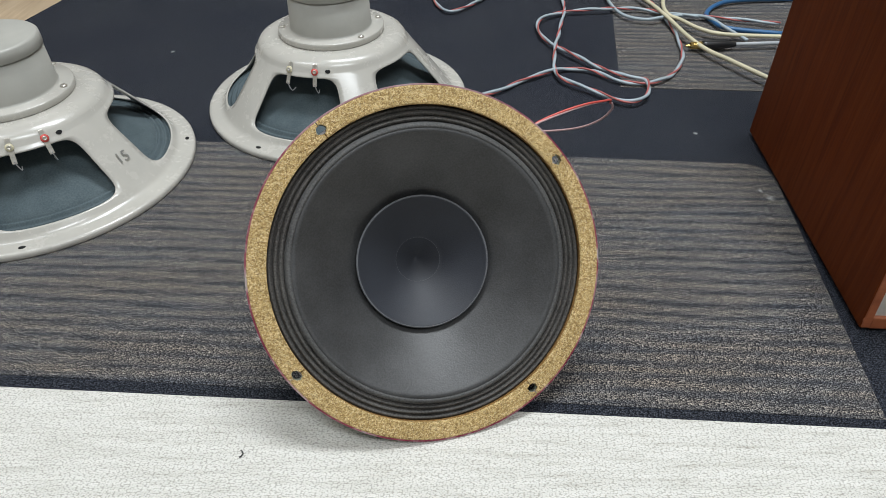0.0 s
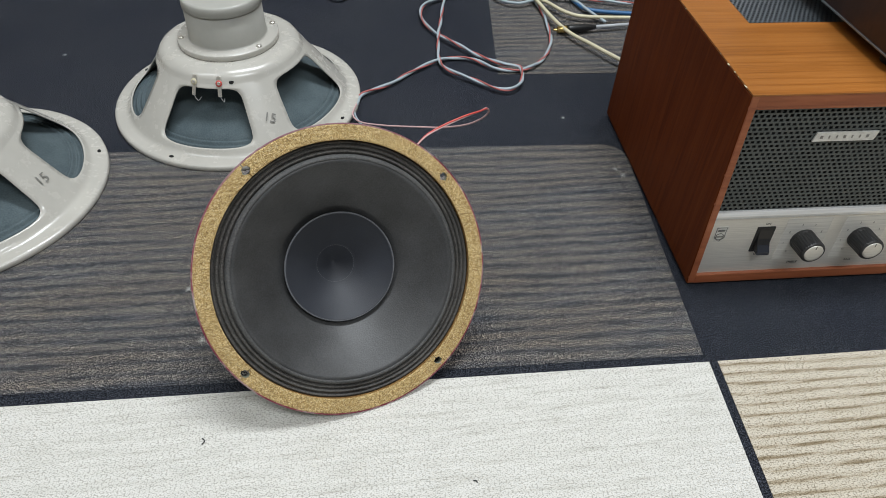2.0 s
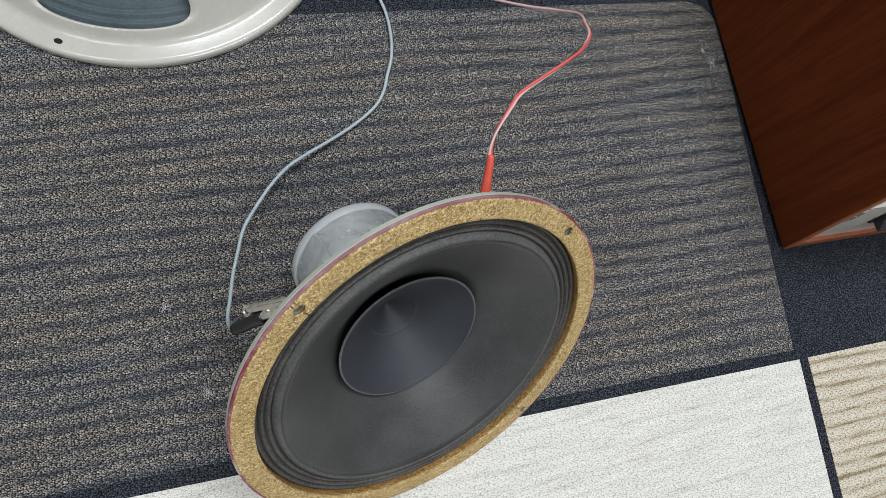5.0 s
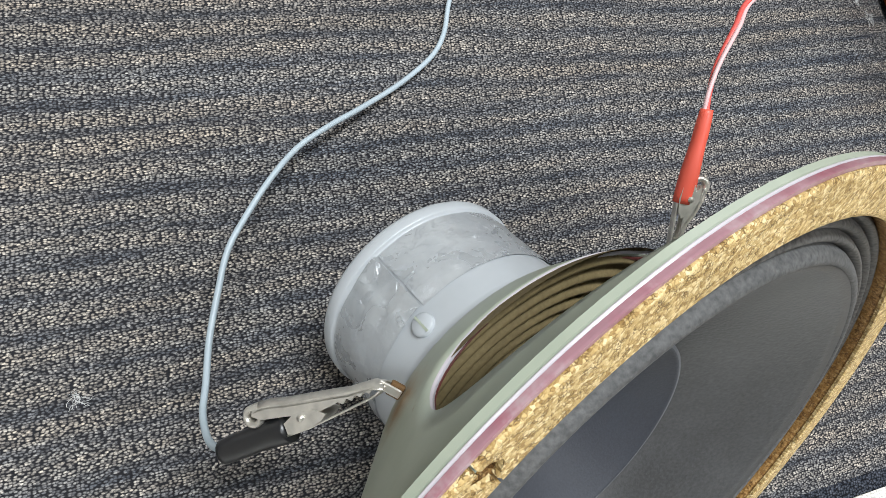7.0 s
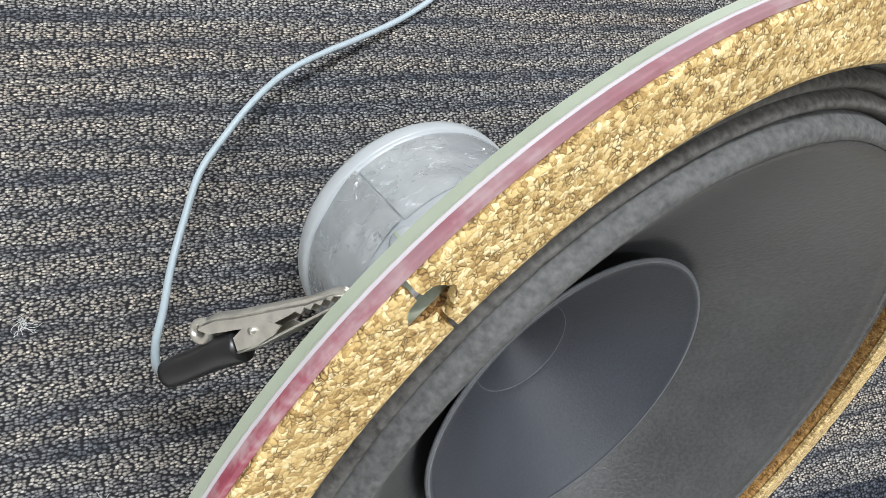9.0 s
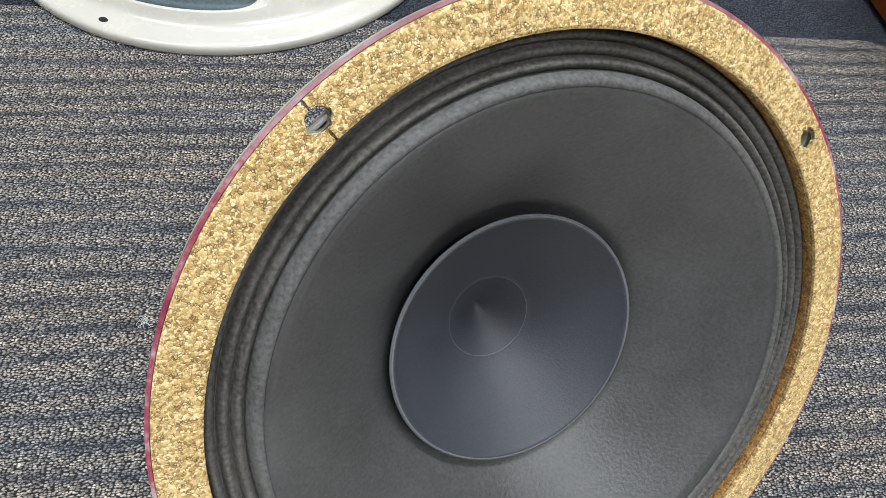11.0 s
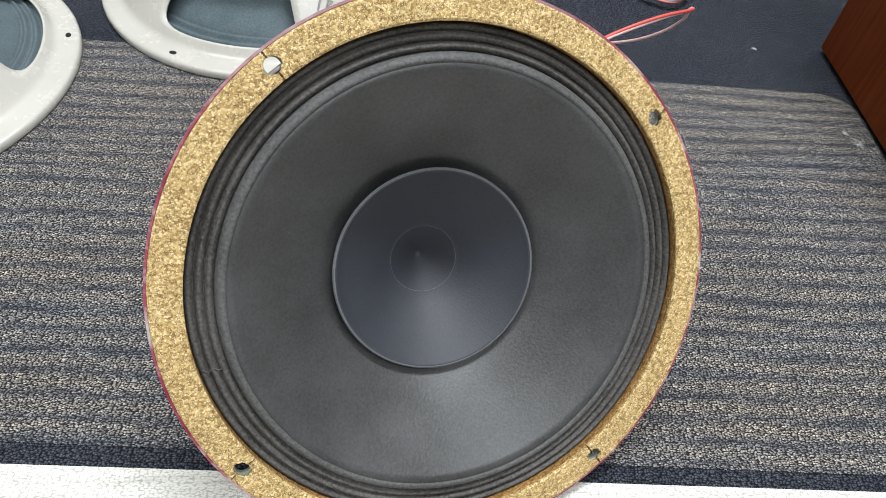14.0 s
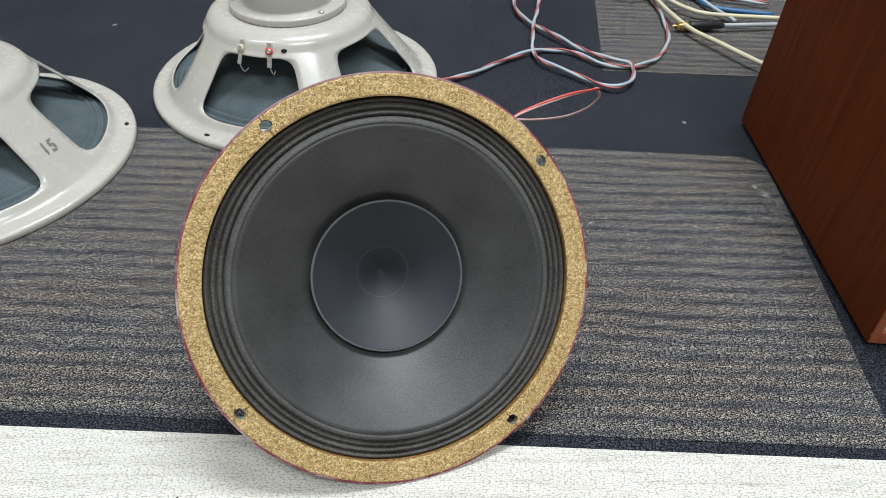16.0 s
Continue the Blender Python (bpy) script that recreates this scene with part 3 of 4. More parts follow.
# ---- the open loudspeaker in front ----
def facing(centre, axis):
    """A pose at centre whose z runs along axis and whose y points uphill."""
    z = Vector(axis).normalized()
    up = (Vector((0, 0, 1)) - z * z.z).normalized()
    return Matrix.Translation(centre) @ Matrix((up.cross(z), up, z)).transposed().to_4x4()


DRIVER = facing((0.0043, 0.3050, 0.0866), (0.2148, -0.7818, 0.5854))
HOLES = (29.8, 119.8, 209.2, 300.3)
HOLE_R, HOLE_SIZE = 0.0990, 0.0028


def ring_arc(r_in, r_out, z0, z1, a0, a1, gap, hole=HOLE_SIZE, ragged=0.0, nr=14, na=40, bevel=0.0004):
    """A flat ring piece between two screw holes, with half of each hole cut from its ends."""
    rs = sorted(set([r_in + (r_out - r_in) * i / nr for i in range(nr + 1)] + [HOLE_R + hole * math.sin(radians(b)) for b in range(-90, 91, 18)]))
    rs = [r for r in rs if r_in <= r <= r_out]

    def end(r, side):
        d = hole ** 2 - (r - HOLE_R) ** 2
        half = math.sqrt(d) if d > 0 else 0.0
        half = max(half, gap / 2) + ragged * (noise.noise(Vector((r * 900, side * 7 + a0, 3))) + 0.4) * (1 if half > gap else 0.3)
        return math.degrees(max(half, 0) / r)

    def z_top(i, r):
        return z1 - (bevel if i in (0, len(rs) - 1) else 0)
    verts, faces, k = [], [], len(rs)
    for layer in (0, 1):
        for j in range(na + 1):
            for i, r in enumerate(rs):
                lo, hi = a0 + end(r, 0), a1 - end(r, 1)
                t = j / na
                t = t + 0.05 * math.sin(2 * math.pi * t) * -1
                a = radians(lo + (hi - lo) * t)
                verts.append((r * math.cos(a), r * math.sin(a), z_top(i, r) if layer else z0))
    n = (na + 1) * k
    for j in range(na):
        for i in range(k - 1):
            q = (j * k + i, (j + 1) * k + i, (j + 1) * k + i + 1, j * k + i + 1)
            faces.append(tuple(v + n for v in q))
            faces.append(q[::-1])
        for i in (0, k - 1):
            faces.append((j * k + i, (j + 1) * k + i, (j + 1) * k + i + n, j * k + i + n))
    for j in (0, na):
        for i in range(k - 1):
            faces.append((j * k + i, j * k + i + 1, j * k + i + 1 + n, j * k + i + n))
    return verts, faces


def front_driver():
    d = thing("loudspeaker_driver", "black-coned loudspeaker driver with cork gasket, leaning on the rug", "loudspeaker", DRIVER)
    arcs = [(HOLES[i], HOLES[(i + 1) % 4] + (360 if i == 3 else 0)) for i in range(4)]
    for i, (a0, a1) in enumerate(arcs):
        v, f = ring_arc(0.0933, 0.1041, -0.0014, 0.0, a0, a1, 0.0004, 0.0027, 0.0011)
        seg = mesh_ob("gasket_segment", v, f, M_CORK, d, "tan granular cork gasket, torn at the screw hole", smooth=False)
    turned("gasket_inner_wall", [(0.0960, -0.0016), (0.0935, -0.0016), (0.0934, -0.0030), (0.0936, -0.0050), (0.0939, -0.0070), (0.0960, -0.0070), (0.0960, -0.0016)], M_CORK_DARK, d, "brown dirty inner wall under the cork, with shade in its colour", 160)
    fl = mesh_ob("flange", *joined(*[ring_arc(0.1042, 0.1052, -0.0021, -0.0007, a0, a1, 0.0, 0.0028) for a0, a1 in arcs]), M_RED_EDGE, d, "steel flange with a worn magenta-red edge", smooth=False, weld=1e-6)
    mesh_ob("edge_line", *joined(*[ring_arc(0.1022, 0.1051, -0.0028, -0.0022, a0, a1, 0.0, 0.0028) for a0, a1 in arcs]), M_PALE_EDGE, fl, "pale line along the flange's edge", smooth=False, weld=1e-6)
    mesh_ob("flange_back", *joined(*[ring_arc(0.0962, 0.1049, -0.0048, -0.0029, a0, a1, 0.0, 0.0028) for a0, a1 in arcs]), M_BASKET, d, "grey-green painted back of the flange", smooth=False, weld=1e-6)
    # the back of the flange and the shell carry grey-green paint
    v, f, azs = windowed_band(0.0895, -0.0118, 0.0470, -0.0540, 3, 82.0, 42.5, 43.0, 0.12, 0.80, 2.8)
    outer = lathe_at([(0.0975, -0.0046), (0.0972, -0.0074), (0.0950, -0.0088), (0.0920, -0.0100), (0.0895, -0.0118)], azs)
    neck = lathe_at([(0.0470, -0.0540), (0.0450, -0.0558), (0.0430, -0.0568), (0.0390, -0.0572), (0.0200, -0.0574)], azs)
    basket = mesh_ob("basket", *joined((v, f), outer, neck), M_BASKET, d, "pressed steel basket in hammered grey-green paint", weld=1e-5)
    solid(basket, 0.0013, 0.0)
    basket.data.materials.append(M_PALE_EDGE)
    basket.modifiers[0].material_offset_rim = 1
    liner = mesh_ob("basket_lining", *joined(windowed_band(0.0880, -0.0118, 0.0455, -0.0535, 3, 82.0, 42.9, 43.4, 0.11, 0.81, 2.8)[:2]), M_PRIMER, d, "dark red primer inside the basket", weld=1e-5)
    solid(liner, 0.0004, 0.0)
    # surround: three rolls with narrow grooves, then a worn lip
    prof = [(0.0960, -0.0069), (0.0943, -0.0069)]
    n = 72
    for i in range(n + 1):
        t = i / n
        prof.append((0.0939 - t * 0.0100, -0.0068 + 0.0006 * t + 0.0024 * abs(math.sin(math.pi * 3.0 * t)) ** 0.75))
    turned("surround", prof, M_SURROUND, d, "black corrugated doped paper surround", 160)
    turned("surround_lip", [(0.0841, -0.0066), (0.0837, -0.0048), (0.0830, -0.0034), (0.0822, -0.0025), (0.0812, -0.0021), (0.0803, -0.0023), (0.0797, -0.0036)], M_LIP, d, "worn grey lip where cone meets surround", 160)
    cone = []
    for i in range(25):
        t = i / 24
        r = 0.0802 - t * (0.0802 - 0.0120)
        cone.append((r, -0.0031 - 0.0540 * (0.84 * t + 0.16 * t ** 1.9)))
    solid(turned("cone", cone, M_CONE, d, "matt black paper cone", 160), 0.0006)
    whiz = [(0.0411, -0.0240), (0.0410, -0.0235), (0.0404, -0.0236), (0.0401, -0.0240)]
    for i in range(1, 15):
        t = i / 14
        whiz.append((0.0401 - t * 0.0251, -0.0240 - 0.0200 * (1.06 * t - 0.06 * t * t)))
    whiz += [(0.0148, -0.04405), (0.0143, -0.0445), (0.0110, -0.0471), (0.0060, -0.0509), (0.0018, -0.0541), (0.0, -0.0552)]
    w = turned("whizzer_cone", whiz, M_WHIZ, d, "dark blue-grey paper whizzer cone with a rolled rim", 128)
    w.location = (0, 0, -0.0026)
    solid(w, 0.0005)
    turned("whizzer_rim", [(0.0410 + 0.00070 * math.cos(radians(q)), -0.0236 + 0.00055 * math.sin(radians(q))) for q in range(0, 361, 30)], M_WRIM, w, "paler rolled rim", 128)
    turned("glue_ring", [(0.0147 + 0.0004 * math.cos(radians(q)), -0.0439 + 0.0003 * math.sin(radians(q))) for q in range(0, 361, 45)], M_WRIM, w, "thin grey glue line round the centre", 96)
    sc = [(r * math.cos(radians(186 + k)), r * math.sin(radians(186 + k)), -0.0042) for r, k in ((0.0922, 0.0), (0.0905, 0.9), (0.0890, 0.2), (0.0872, 1.2), (0.0852, 0.9))]
    mesh_ob("scuff", *tube(smooth_path(sc, 4), 0.00022, 6), M_LIP, d, "pale scuffed thread on the surround")
    sp = [(0.0600, -0.0412)]
    for i in range(81):
        t = i / 80
        sp.append((0.0585 - t * 0.0345, -0.0440 - 0.0045 * t + 0.0009 * math.cos(2 * math.pi * 7 * t)))
    turned("damper", sp, M_SPIDER, d, "tan corrugated cloth damper", 96)
    # magnet
    mg = turned("magnet", [(0.0425, -0.0572), (0.0400, -0.0590), (0.0378, -0.0612), (0.0368, -0.0640), (0.0366, -0.0990), (0.0366, -0.0995), (0.0376, -0.0998), (0.0381, -0.1004), (0.0381, -0.1040), (0.0376, -0.1050), (0.0355, -0.1055), (0.0, -0.1055)],
                M_MAGNET, d, "light grey painted cylindrical magnet", 96)
    tape, tf = [], []
    na, nz = 150, 16
    for i in range(na + 1):
        a = radians(117 + 359 * i / na)
        for j in range(nz + 1):
            t = j / nz
            z = -0.0735 - 0.0252 * t
            r = 0.0371 + 0.00035 * noise.noise(Vector((math.cos(a) * 4, math.sin(a) * 4, z * 160))) + (0.0012 * max(0, 1 - i / 8) if i < 8 else 0)
            tape.append((r * math.cos(a), r * math.sin(a), z))
    for i in range(na):
        for j in range(nz):
            tf.append((i * (nz + 1) + j, (i + 1) * (nz + 1) + j, (i + 1) * (nz + 1) + j + 1, i * (nz + 1) + j + 1))
    mesh_ob("tape", tape, tf, M_TAPE, mg, "crinkled silvery grey tape wrapped round the magnet")
    a = radians(122)
    sm = Matrix.Translation((0.0368 * math.cos(a), 0.0368 * math.sin(a), -0.0690)) @ Matrix.Rotation(a, 4, "Z") @ Matrix.Rotation(radians(90), 4, "Y")
    scr = turned("screw", [(0.0036, -0.0004), (0.0036, 0.0007), (0.0030, 0.0012), (0.0, 0.0014)], M_MAGNET, mg, "painted slotted screw head", 28)
    scr.matrix_basis = sm
    slot = part("screw_slot", box(-0.0031, 0.0031, -0.00035, 0.00035, 0.0009, 0.00148), M_BASKET, scr)
    # terminal tags on the shell
    for az in (137.0, 29.0):
        b = radians(az)
        m = Matrix.Translation((0.0520 * math.cos(b), 0.0520 * math.sin(b), -0.0525)) @ Matrix.Rotation(b, 4, "Z") @ Matrix.Rotation(radians(45), 4, "Y")
        tag = part("terminal_tag", box(-0.0016, 0.0022, -0.0020, 0.0020, -0.0010, 0.0006, 0.0004), M_RUST, d, "brown board tag with a solder lug")
        tag.matrix_basis = m
        lug = part("solder_lug", box(-0.0012, 0.0050, -0.0012, 0.0012, 0.0008, 0.0014, 0.0003), M_STEEL, tag)
    # faint stamped marks on the cone
    for k, (wd, off) in enumerate(((0.0022, -0.0048), (0.0010, -0.0014), (0.0022, 0.0015), (0.0022, 0.0048))):
        b = radians(-68)
        m = Matrix.Rotation(b, 4, "Z") @ Matrix.Translation((0.0640, off, -0.0166)) @ Matrix.Rotation(radians(-36), 4, "Y")
        mk = part("stamped_mark", box(-0.0018, 0.0018, -wd / 2, wd / 2, 0.0002, 0.0004), M_LIP, d)
        mk.matrix_basis = m
        mk.scale = (1, 1, 0.3)
    return d


front_driver()


# ---- crocodile clips ----
def croc_clip(name, tail, tip, up_hint, sleeve_mat, label, sleeve=0.46, spread=0.0068, r0=0.0030, r1=0.0036, half=0.0028, s=0.27):
    """A spring clip from the wire's end (tail) to the jaw's tip. x runs along it, z to its lever side, y across."""
    tail, tip = Vector(tail), Vector(tip)
    x = (tip - tail).normalized()
    z = (Vector(up_hint) - x * Vector(up_hint).dot(x)).normalized()
    y = z.cross(x)
    L = (tip - tail).length
    c = thing(name, label, "crocodile clip", Matrix.Translation(tail) @ Matrix((x, y, z)).transposed().to_4x4())

    def cheeks(nm, profile, hw, thick, lab):
        bm = bmesh.new()
        for sd in (-1, 1):
            f = bm.faces.new([bm.verts.new((px, sd * hw, pz)) for px, pz in profile])
            e = bmesh.ops.extrude_face_region(bm, geom=[f])
            bmesh.ops.translate(bm, vec=(0, -sd * thick, 0), verts=[v for v in e["geom"] if isinstance(v, bmesh.types.BMVert)])
        return part(nm, bm, M_STEEL, c, lab)

    def strip(nm, line, hw, thick, lab="", round_=True):
        """A bowed metal strip along (x, z) points."""
        verts, faces, k = [], [], 7
        for layer in (0, 1):
            for px, pz in line:
                for i in range(k):
                    q = -1 + 2 * i / (k - 1)
                    verts.append((px, q * hw, pz - (0.0016 * q * q if round_ else 0) - layer * thick))
        n = len(line) * k
        for i in range(len(line) - 1):
            for j in range(k - 1):
                q = (i * k + j, (i + 1) * k + j, (i + 1) * k + j + 1, i * k + j + 1)
                faces += [q, tuple(v + n for v in q[::-1])]
            for j in (0, k - 1):
                faces.append((i * k + j, (i + 1) * k + j, (i + 1) * k + j + n, i * k + j + n))
        for i in (0, len(line) - 1):
            for j in range(k - 1):
                faces.append((i * k + j, i * k + j + 1, i * k + j + 1 + n, i * k + j + n))
        return mesh_ob(nm, verts, faces, M_STEEL, c, lab)
    # lever: bowed back with folded cheeks, a round thumb eye at its end
    e = spread
    strip("lever", [(L * s, e + 0.0016), (L * (s + 0.09), e + 0.0016), (L * (s + 0.19), e + 0.0002), (L * 0.72, e * 0.66), (L * 0.82, e * 0.50), (L * 0.95, e * 0.42), (L * 1.0, e * 0.22)], half, 0.0005, "nickel-plated lever and upper jaw")
    teeth = []
    for i in range(5):
        teeth += [(L * (0.98 - 0.05 * i), 0.0002), (L * (0.957 - 0.05 * i), 0.0012)]
    cheeks("upper_cheek", [(L * s, e - 0.0010), (L * (s + 0.02), e + 0.0006), (L * (s + 0.17), e - 0.0010), (L * 0.72, e * 0.66 - 0.0010), (L * 0.95, e * 0.42 - 0.0014), (L * 1.0, 0.0008)] + teeth + [(L * 0.74, 0.0010), (L * (s + 0.35), 0.0006), (L * (s + 0.18), e - 0.0042), (L * (s + 0.05), e - 0.0028)], half, 0.0005, "folded cheek with teeth")
    hw = half - 0.0003
    eye = turned("thumb_eye", [(0.0018, -hw), (0.0026, -hw), (0.0031, -hw + 0.0005), (0.0031, hw - 0.0005), (0.0026, hw), (0.0018, hw), (0.0013, hw - 0.0007), (0.0013, -hw + 0.0007), (0.0018, -hw)], M_STEEL, c, "rolled thumb end of the lever", 28)
    eye.matrix_basis = pose(L * (s - 0.005), 0, e - 0.0012, 90)
    # lower jaw held in the boot
    low = [(L * 0.44, -0.0018), (L * 0.55, -0.0024), (L * 0.64, -0.0016), (L * 0.68, -0.0004), (L * 0.62, 0.0018), (L * 0.56, 0.0026), (L * 0.50, 0.0024), (L * 0.44, 0.0012)]
    cheeks("lower_cheek", low, half + 0.0005, 0.0005, "stamped nickel-plated lower half")
    strip("lower_jaw", [(L * 0.30, -0.0016), (L * 0.55, -0.0020), (L * 0.75, -0.0014), (L * 0.93, -0.0008), (L * 1.0, 0.0004)], half * 0.85, 0.0005, round_=False)
    v, f = tube([(L * 0.545, q, 0.0010) for q in (-half - 0.0012, half + 0.0012)], 0.0009, 16)
    mesh_ob("pivot", v, f, M_STEEL, c, "rivet pivot")
    sp = [(L * 0.545 + 0.0014 * math.cos(q * 0.7), -half * 0.8 + half * 1.6 * q / 40, 0.0010 + 0.0014 * math.sin(q * 0.7)) for q in range(41)]
    mesh_ob("spring", *tube(sp, 0.0003, 6), M_STEEL, c, "coil spring")
    sl = smooth_path([(-0.0008, 0, 0), (L * 0.14, 0, 0), (L * 0.3, 0, -0.0002), (L * sleeve, 0, -0.0004)], 6)
    v, f = tube(sl, lambda t: r0 + (r1 - r0) * min(1, t * 1.2) + 0.00012 * math.sin(t * 9), 22)
    mesh_ob("boot", v, f, sleeve_mat, c, "plastic boot over the wire end")
    return c


# the clips and lead ends lean with the driver
LEAN = DRIVER @ facing((0.0043, 0.3054, 0.0860), (0.2378, -0.7950, 0.5580)).inverted()


def leaned(p, hold=None, reach=0.07):
    """p carried along with the driver, fully at hold and less with the distance from it."""
    p = Vector(p)
    w = 1.0 if hold is None else max(0.0, 1.0 - (p - Vector(hold)).length / reach)
    return p.lerp(LEAN @ p, w)


croc_clip("crocodile_clip", leaned((-0.0922, 0.3525, 0.0525)), leaned((-0.0522, 0.3568, 0.0866)), (0.10, 0.93, 0.25), M_BLACK, "nickel crocodile clip with black boot biting a terminal tag", 0.42, 0.0070, 0.0034, 0.0039, 0.0034)
croc_clip("crocodile_clip", leaned((0.0582, 0.4118, 0.1005)), leaned((0.0490, 0.3740, 0.0715)), (0.92, -0.26, 0.29), M_BOOT, "nickel crocodile clip with red boot biting a terminal tag", 0.58, 0.0046, 0.0019, 0.0029, 0.0020, 0.46)


# ---- wires to the clips ----
white_line = [(0.026, 0.644, 0.003), (0.023, 0.628, 0.003), (0.029, 0.607, 0.003), (0.040, 0.586, 0.003), (0.0455, 0.565, 0.003), (0.0455, 0.544, 0.003), (0.042, 0.527, 0.003),
              (0.0362, 0.514, 0.003), (0.0305, 0.5015, 0.003), (0.0215, 0.4910, 0.003), (0.0037, 0.4795, 0.004), (-0.0170, 0.4690, 0.007), (-0.0300, 0.4630, 0.009), (-0.0450, 0.4548, 0.011),
              (-0.0580, 0.4430, 0.014), (-0.0700, 0.4295, 0.015), (-0.0785, 0.4180, 0.016), (-0.0850, 0.4025, 0.017), (-0.0900, 0.3888, 0.018), (-0.0935, 0.3752, 0.021), (-0.0964, 0.3657, 0.026), (-0.0962, 0.3570, 0.038), (-0.0927, 0.3522, 0.0535)]
white_line = [leaned(p, (-0.0927, 0.3522, 0.0535), 0.04) for p in white_line]
tagged(cable("wire", white_line, 0.00115, M_BLUEGREY), "pale blue-grey insulated wire curling over the rug to the clip", "wire")
red_line = [(0.1405, 0.4850, 0.0955), (0.1370, 0.4728, 0.1045), (0.1287, 0.4625, 0.1090), (0.1152, 0.4545, 0.1110), (0.0980, 0.4480, 0.1100), (0.0825, 0.4420, 0.1075), (0.0735, 0.4340, 0.1075), (0.0644, 0.4244, 0.1050), (0.0598, 0.4170, 0.1030), (0.0582, 0.4118, 0.1005)]
red_line = [leaned(p, (0.0582, 0.4118, 0.1005)) for p in red_line]
tagged(cable("wire", red_line, 0.00085, M_RED), "red insulated wire arching down to the red clip", "wire")
tagged(cable("wire", [(x - 0.0012 * math.sin(i * 0.9), y - 0.0004, z + 0.0011 * math.cos(i * 0.9)) for i, (x, y, z) in enumerate(red_line)], 0.0007, M_PINK), "faded pink-grey wire running along the red lead", "wire")
pink_line = [(0.026, 0.644, 0.006), (0.0205, 0.620, 0.008), (0.0290, 0.598, 0.012), (0.0560, 0.580, 0.018), (0.0860, 0.563, 0.026), (0.1100, 0.545, 0.036), (0.1300, 0.5270, 0.050), (0.1420, 0.5120, 0.066), (0.1460, 0.4990, 0.0820), (0.1430, 0.4890, 0.0925), (0.1405, 0.4850, 0.0955)]
tagged(cable("wire", pink_line, 0.0009, M_PINK), "faded pink-grey wire rising from the rug to the red lead", "wire")


# ---- grey loudspeakers lying face down ----
def grey_driver(x, y, turn, slant):
    d = thing("face_down_loudspeaker", "light grey enamelled loudspeaker lying face down on the rug", "loudspeaker", pose(x, y, 0.0, 0, 0, turn), "grey loudspeakers")
    v, f, azs = windowed_band(0.0775, 0.0655, 0.1225, 0.0095, 5, -104.0, 23.2, 25.6, 0.07, 0.91, 6.0)
    top = lathe_at([(0.0300, 0.0765), (0.0620, 0.0765), (0.0680, 0.0755), (0.0735, 0.0725), (0.0760, 0.0690), (0.0775, 0.0655)], azs)
    rim = lathe_at([(0.1225, 0.0095), (0.1245, 0.0078), (0.1275, 0.0068), (0.1345, 0.0066), (0.1372, 0.0060), (0.1384, 0.0045), (0.1386, 0.0012), (0.1380, 0.0)], azs)
    b = mesh_ob("basket", *joined((v, f), top, rim), M_GREY, d, "pressed steel basket in glossy warm grey enamel", weld=1e-5)
    solid(b, 0.0014)
    turned("mounting_plate", [(0.0300, 0.0766), (0.0530, 0.0766), (0.0536, 0.0772), (0.0536, 0.0820), (0.0528, 0.0830), (0.0300, 0.0832)], M_GREY, d, "round steel mounting plate")
    turned("magnet_can", [(0.0424, 0.0830), (0.0414, 0.0836), (0.0410, 0.0850), (0.0402, 0.1150), (0.0390, 0.1156), (0.0385, 0.1168)], M_POT, d, "grey painted magnet can")
    turned("can_lid", [(0.0385, 0.1168), (0.0406, 0.1170), (0.0412, 0.1176), (0.0408, 0.1262), (0.0394, 0.1276), (0.0378, 0.1280), (0.0, 0.1280)], M_POT, d, "pressed lid on the magnet can")
    for a in (-169, -46, 19, 105):
        s = turned("rivet", [(0.0030, 0.0), (0.0029, 0.0010), (0.0020, 0.0018), (0.0, 0.0021)], M_STEEL, d, "nickel rivet head", 20)
        s.matrix_basis = pose(0.0492 * math.cos(radians(a)), 0.0492 * math.sin(radians(a)), 0.0831)
    cone = [(0.1235, 0.0060), (0.1205, 0.0075)]
    for i in range(36):
        t = i / 35
        cone.append((0.1200 - 0.0170 * t, 0.0090 + 0.0060 * t + 0.0011 * math.sin(2 * math.pi * 3 * t)))
    for i in range(1, 14):
        t = i / 13
        cone.append((0.1030 - 0.0780 * t, 0.0150 + 0.0500 * (0.75 * t + 0.25 * t * t)))
    turned("cone", cone, M_GCONE, d, "blue-grey paper cone seen through the windows", 128)
    for k, h in enumerate((-119, -29, 61, 151)):
        hm = turned("screw_hole", [(0.0019, 0.0), (0.0018, 0.0003), (0.0, 0.0002)], M_DARK, d, "dark screw hole in the rim", 18)
        hm.matrix_basis = pose(0.1312 * math.cos(radians(h)), 0.1312 * math.sin(radians(h)), 0.0066, 0, 0, h) @ Matrix.Diagonal((1.0, 1.5, 1.0, 1.0))
    # solder lugs over one window
    for a, red in ((-114, False), (-95, True)):
        lg = part("solder_lug", box(-0.0020, 0.0020, -0.0005, 0.0005, -0.0135, 0.0075, 0.0004), M_STEEL, d, "tinned solder lug")
        m = pose(0, 0, 0, 0, 0, a + 90) @ pose(0, -0.0782, 0.0665, -28)
        lg.matrix_basis = m
        rv = turned("rivet", [(0.0033, 0.0), (0.0033, 0.0005), (0.0018, 0.0007)], M_RED if red else M_CREAM, lg, "red washer and rivet" if red else "insulating washer and rivet", 20)
        rv.matrix_basis = pose(0, -0.0006, 0.0, 90)
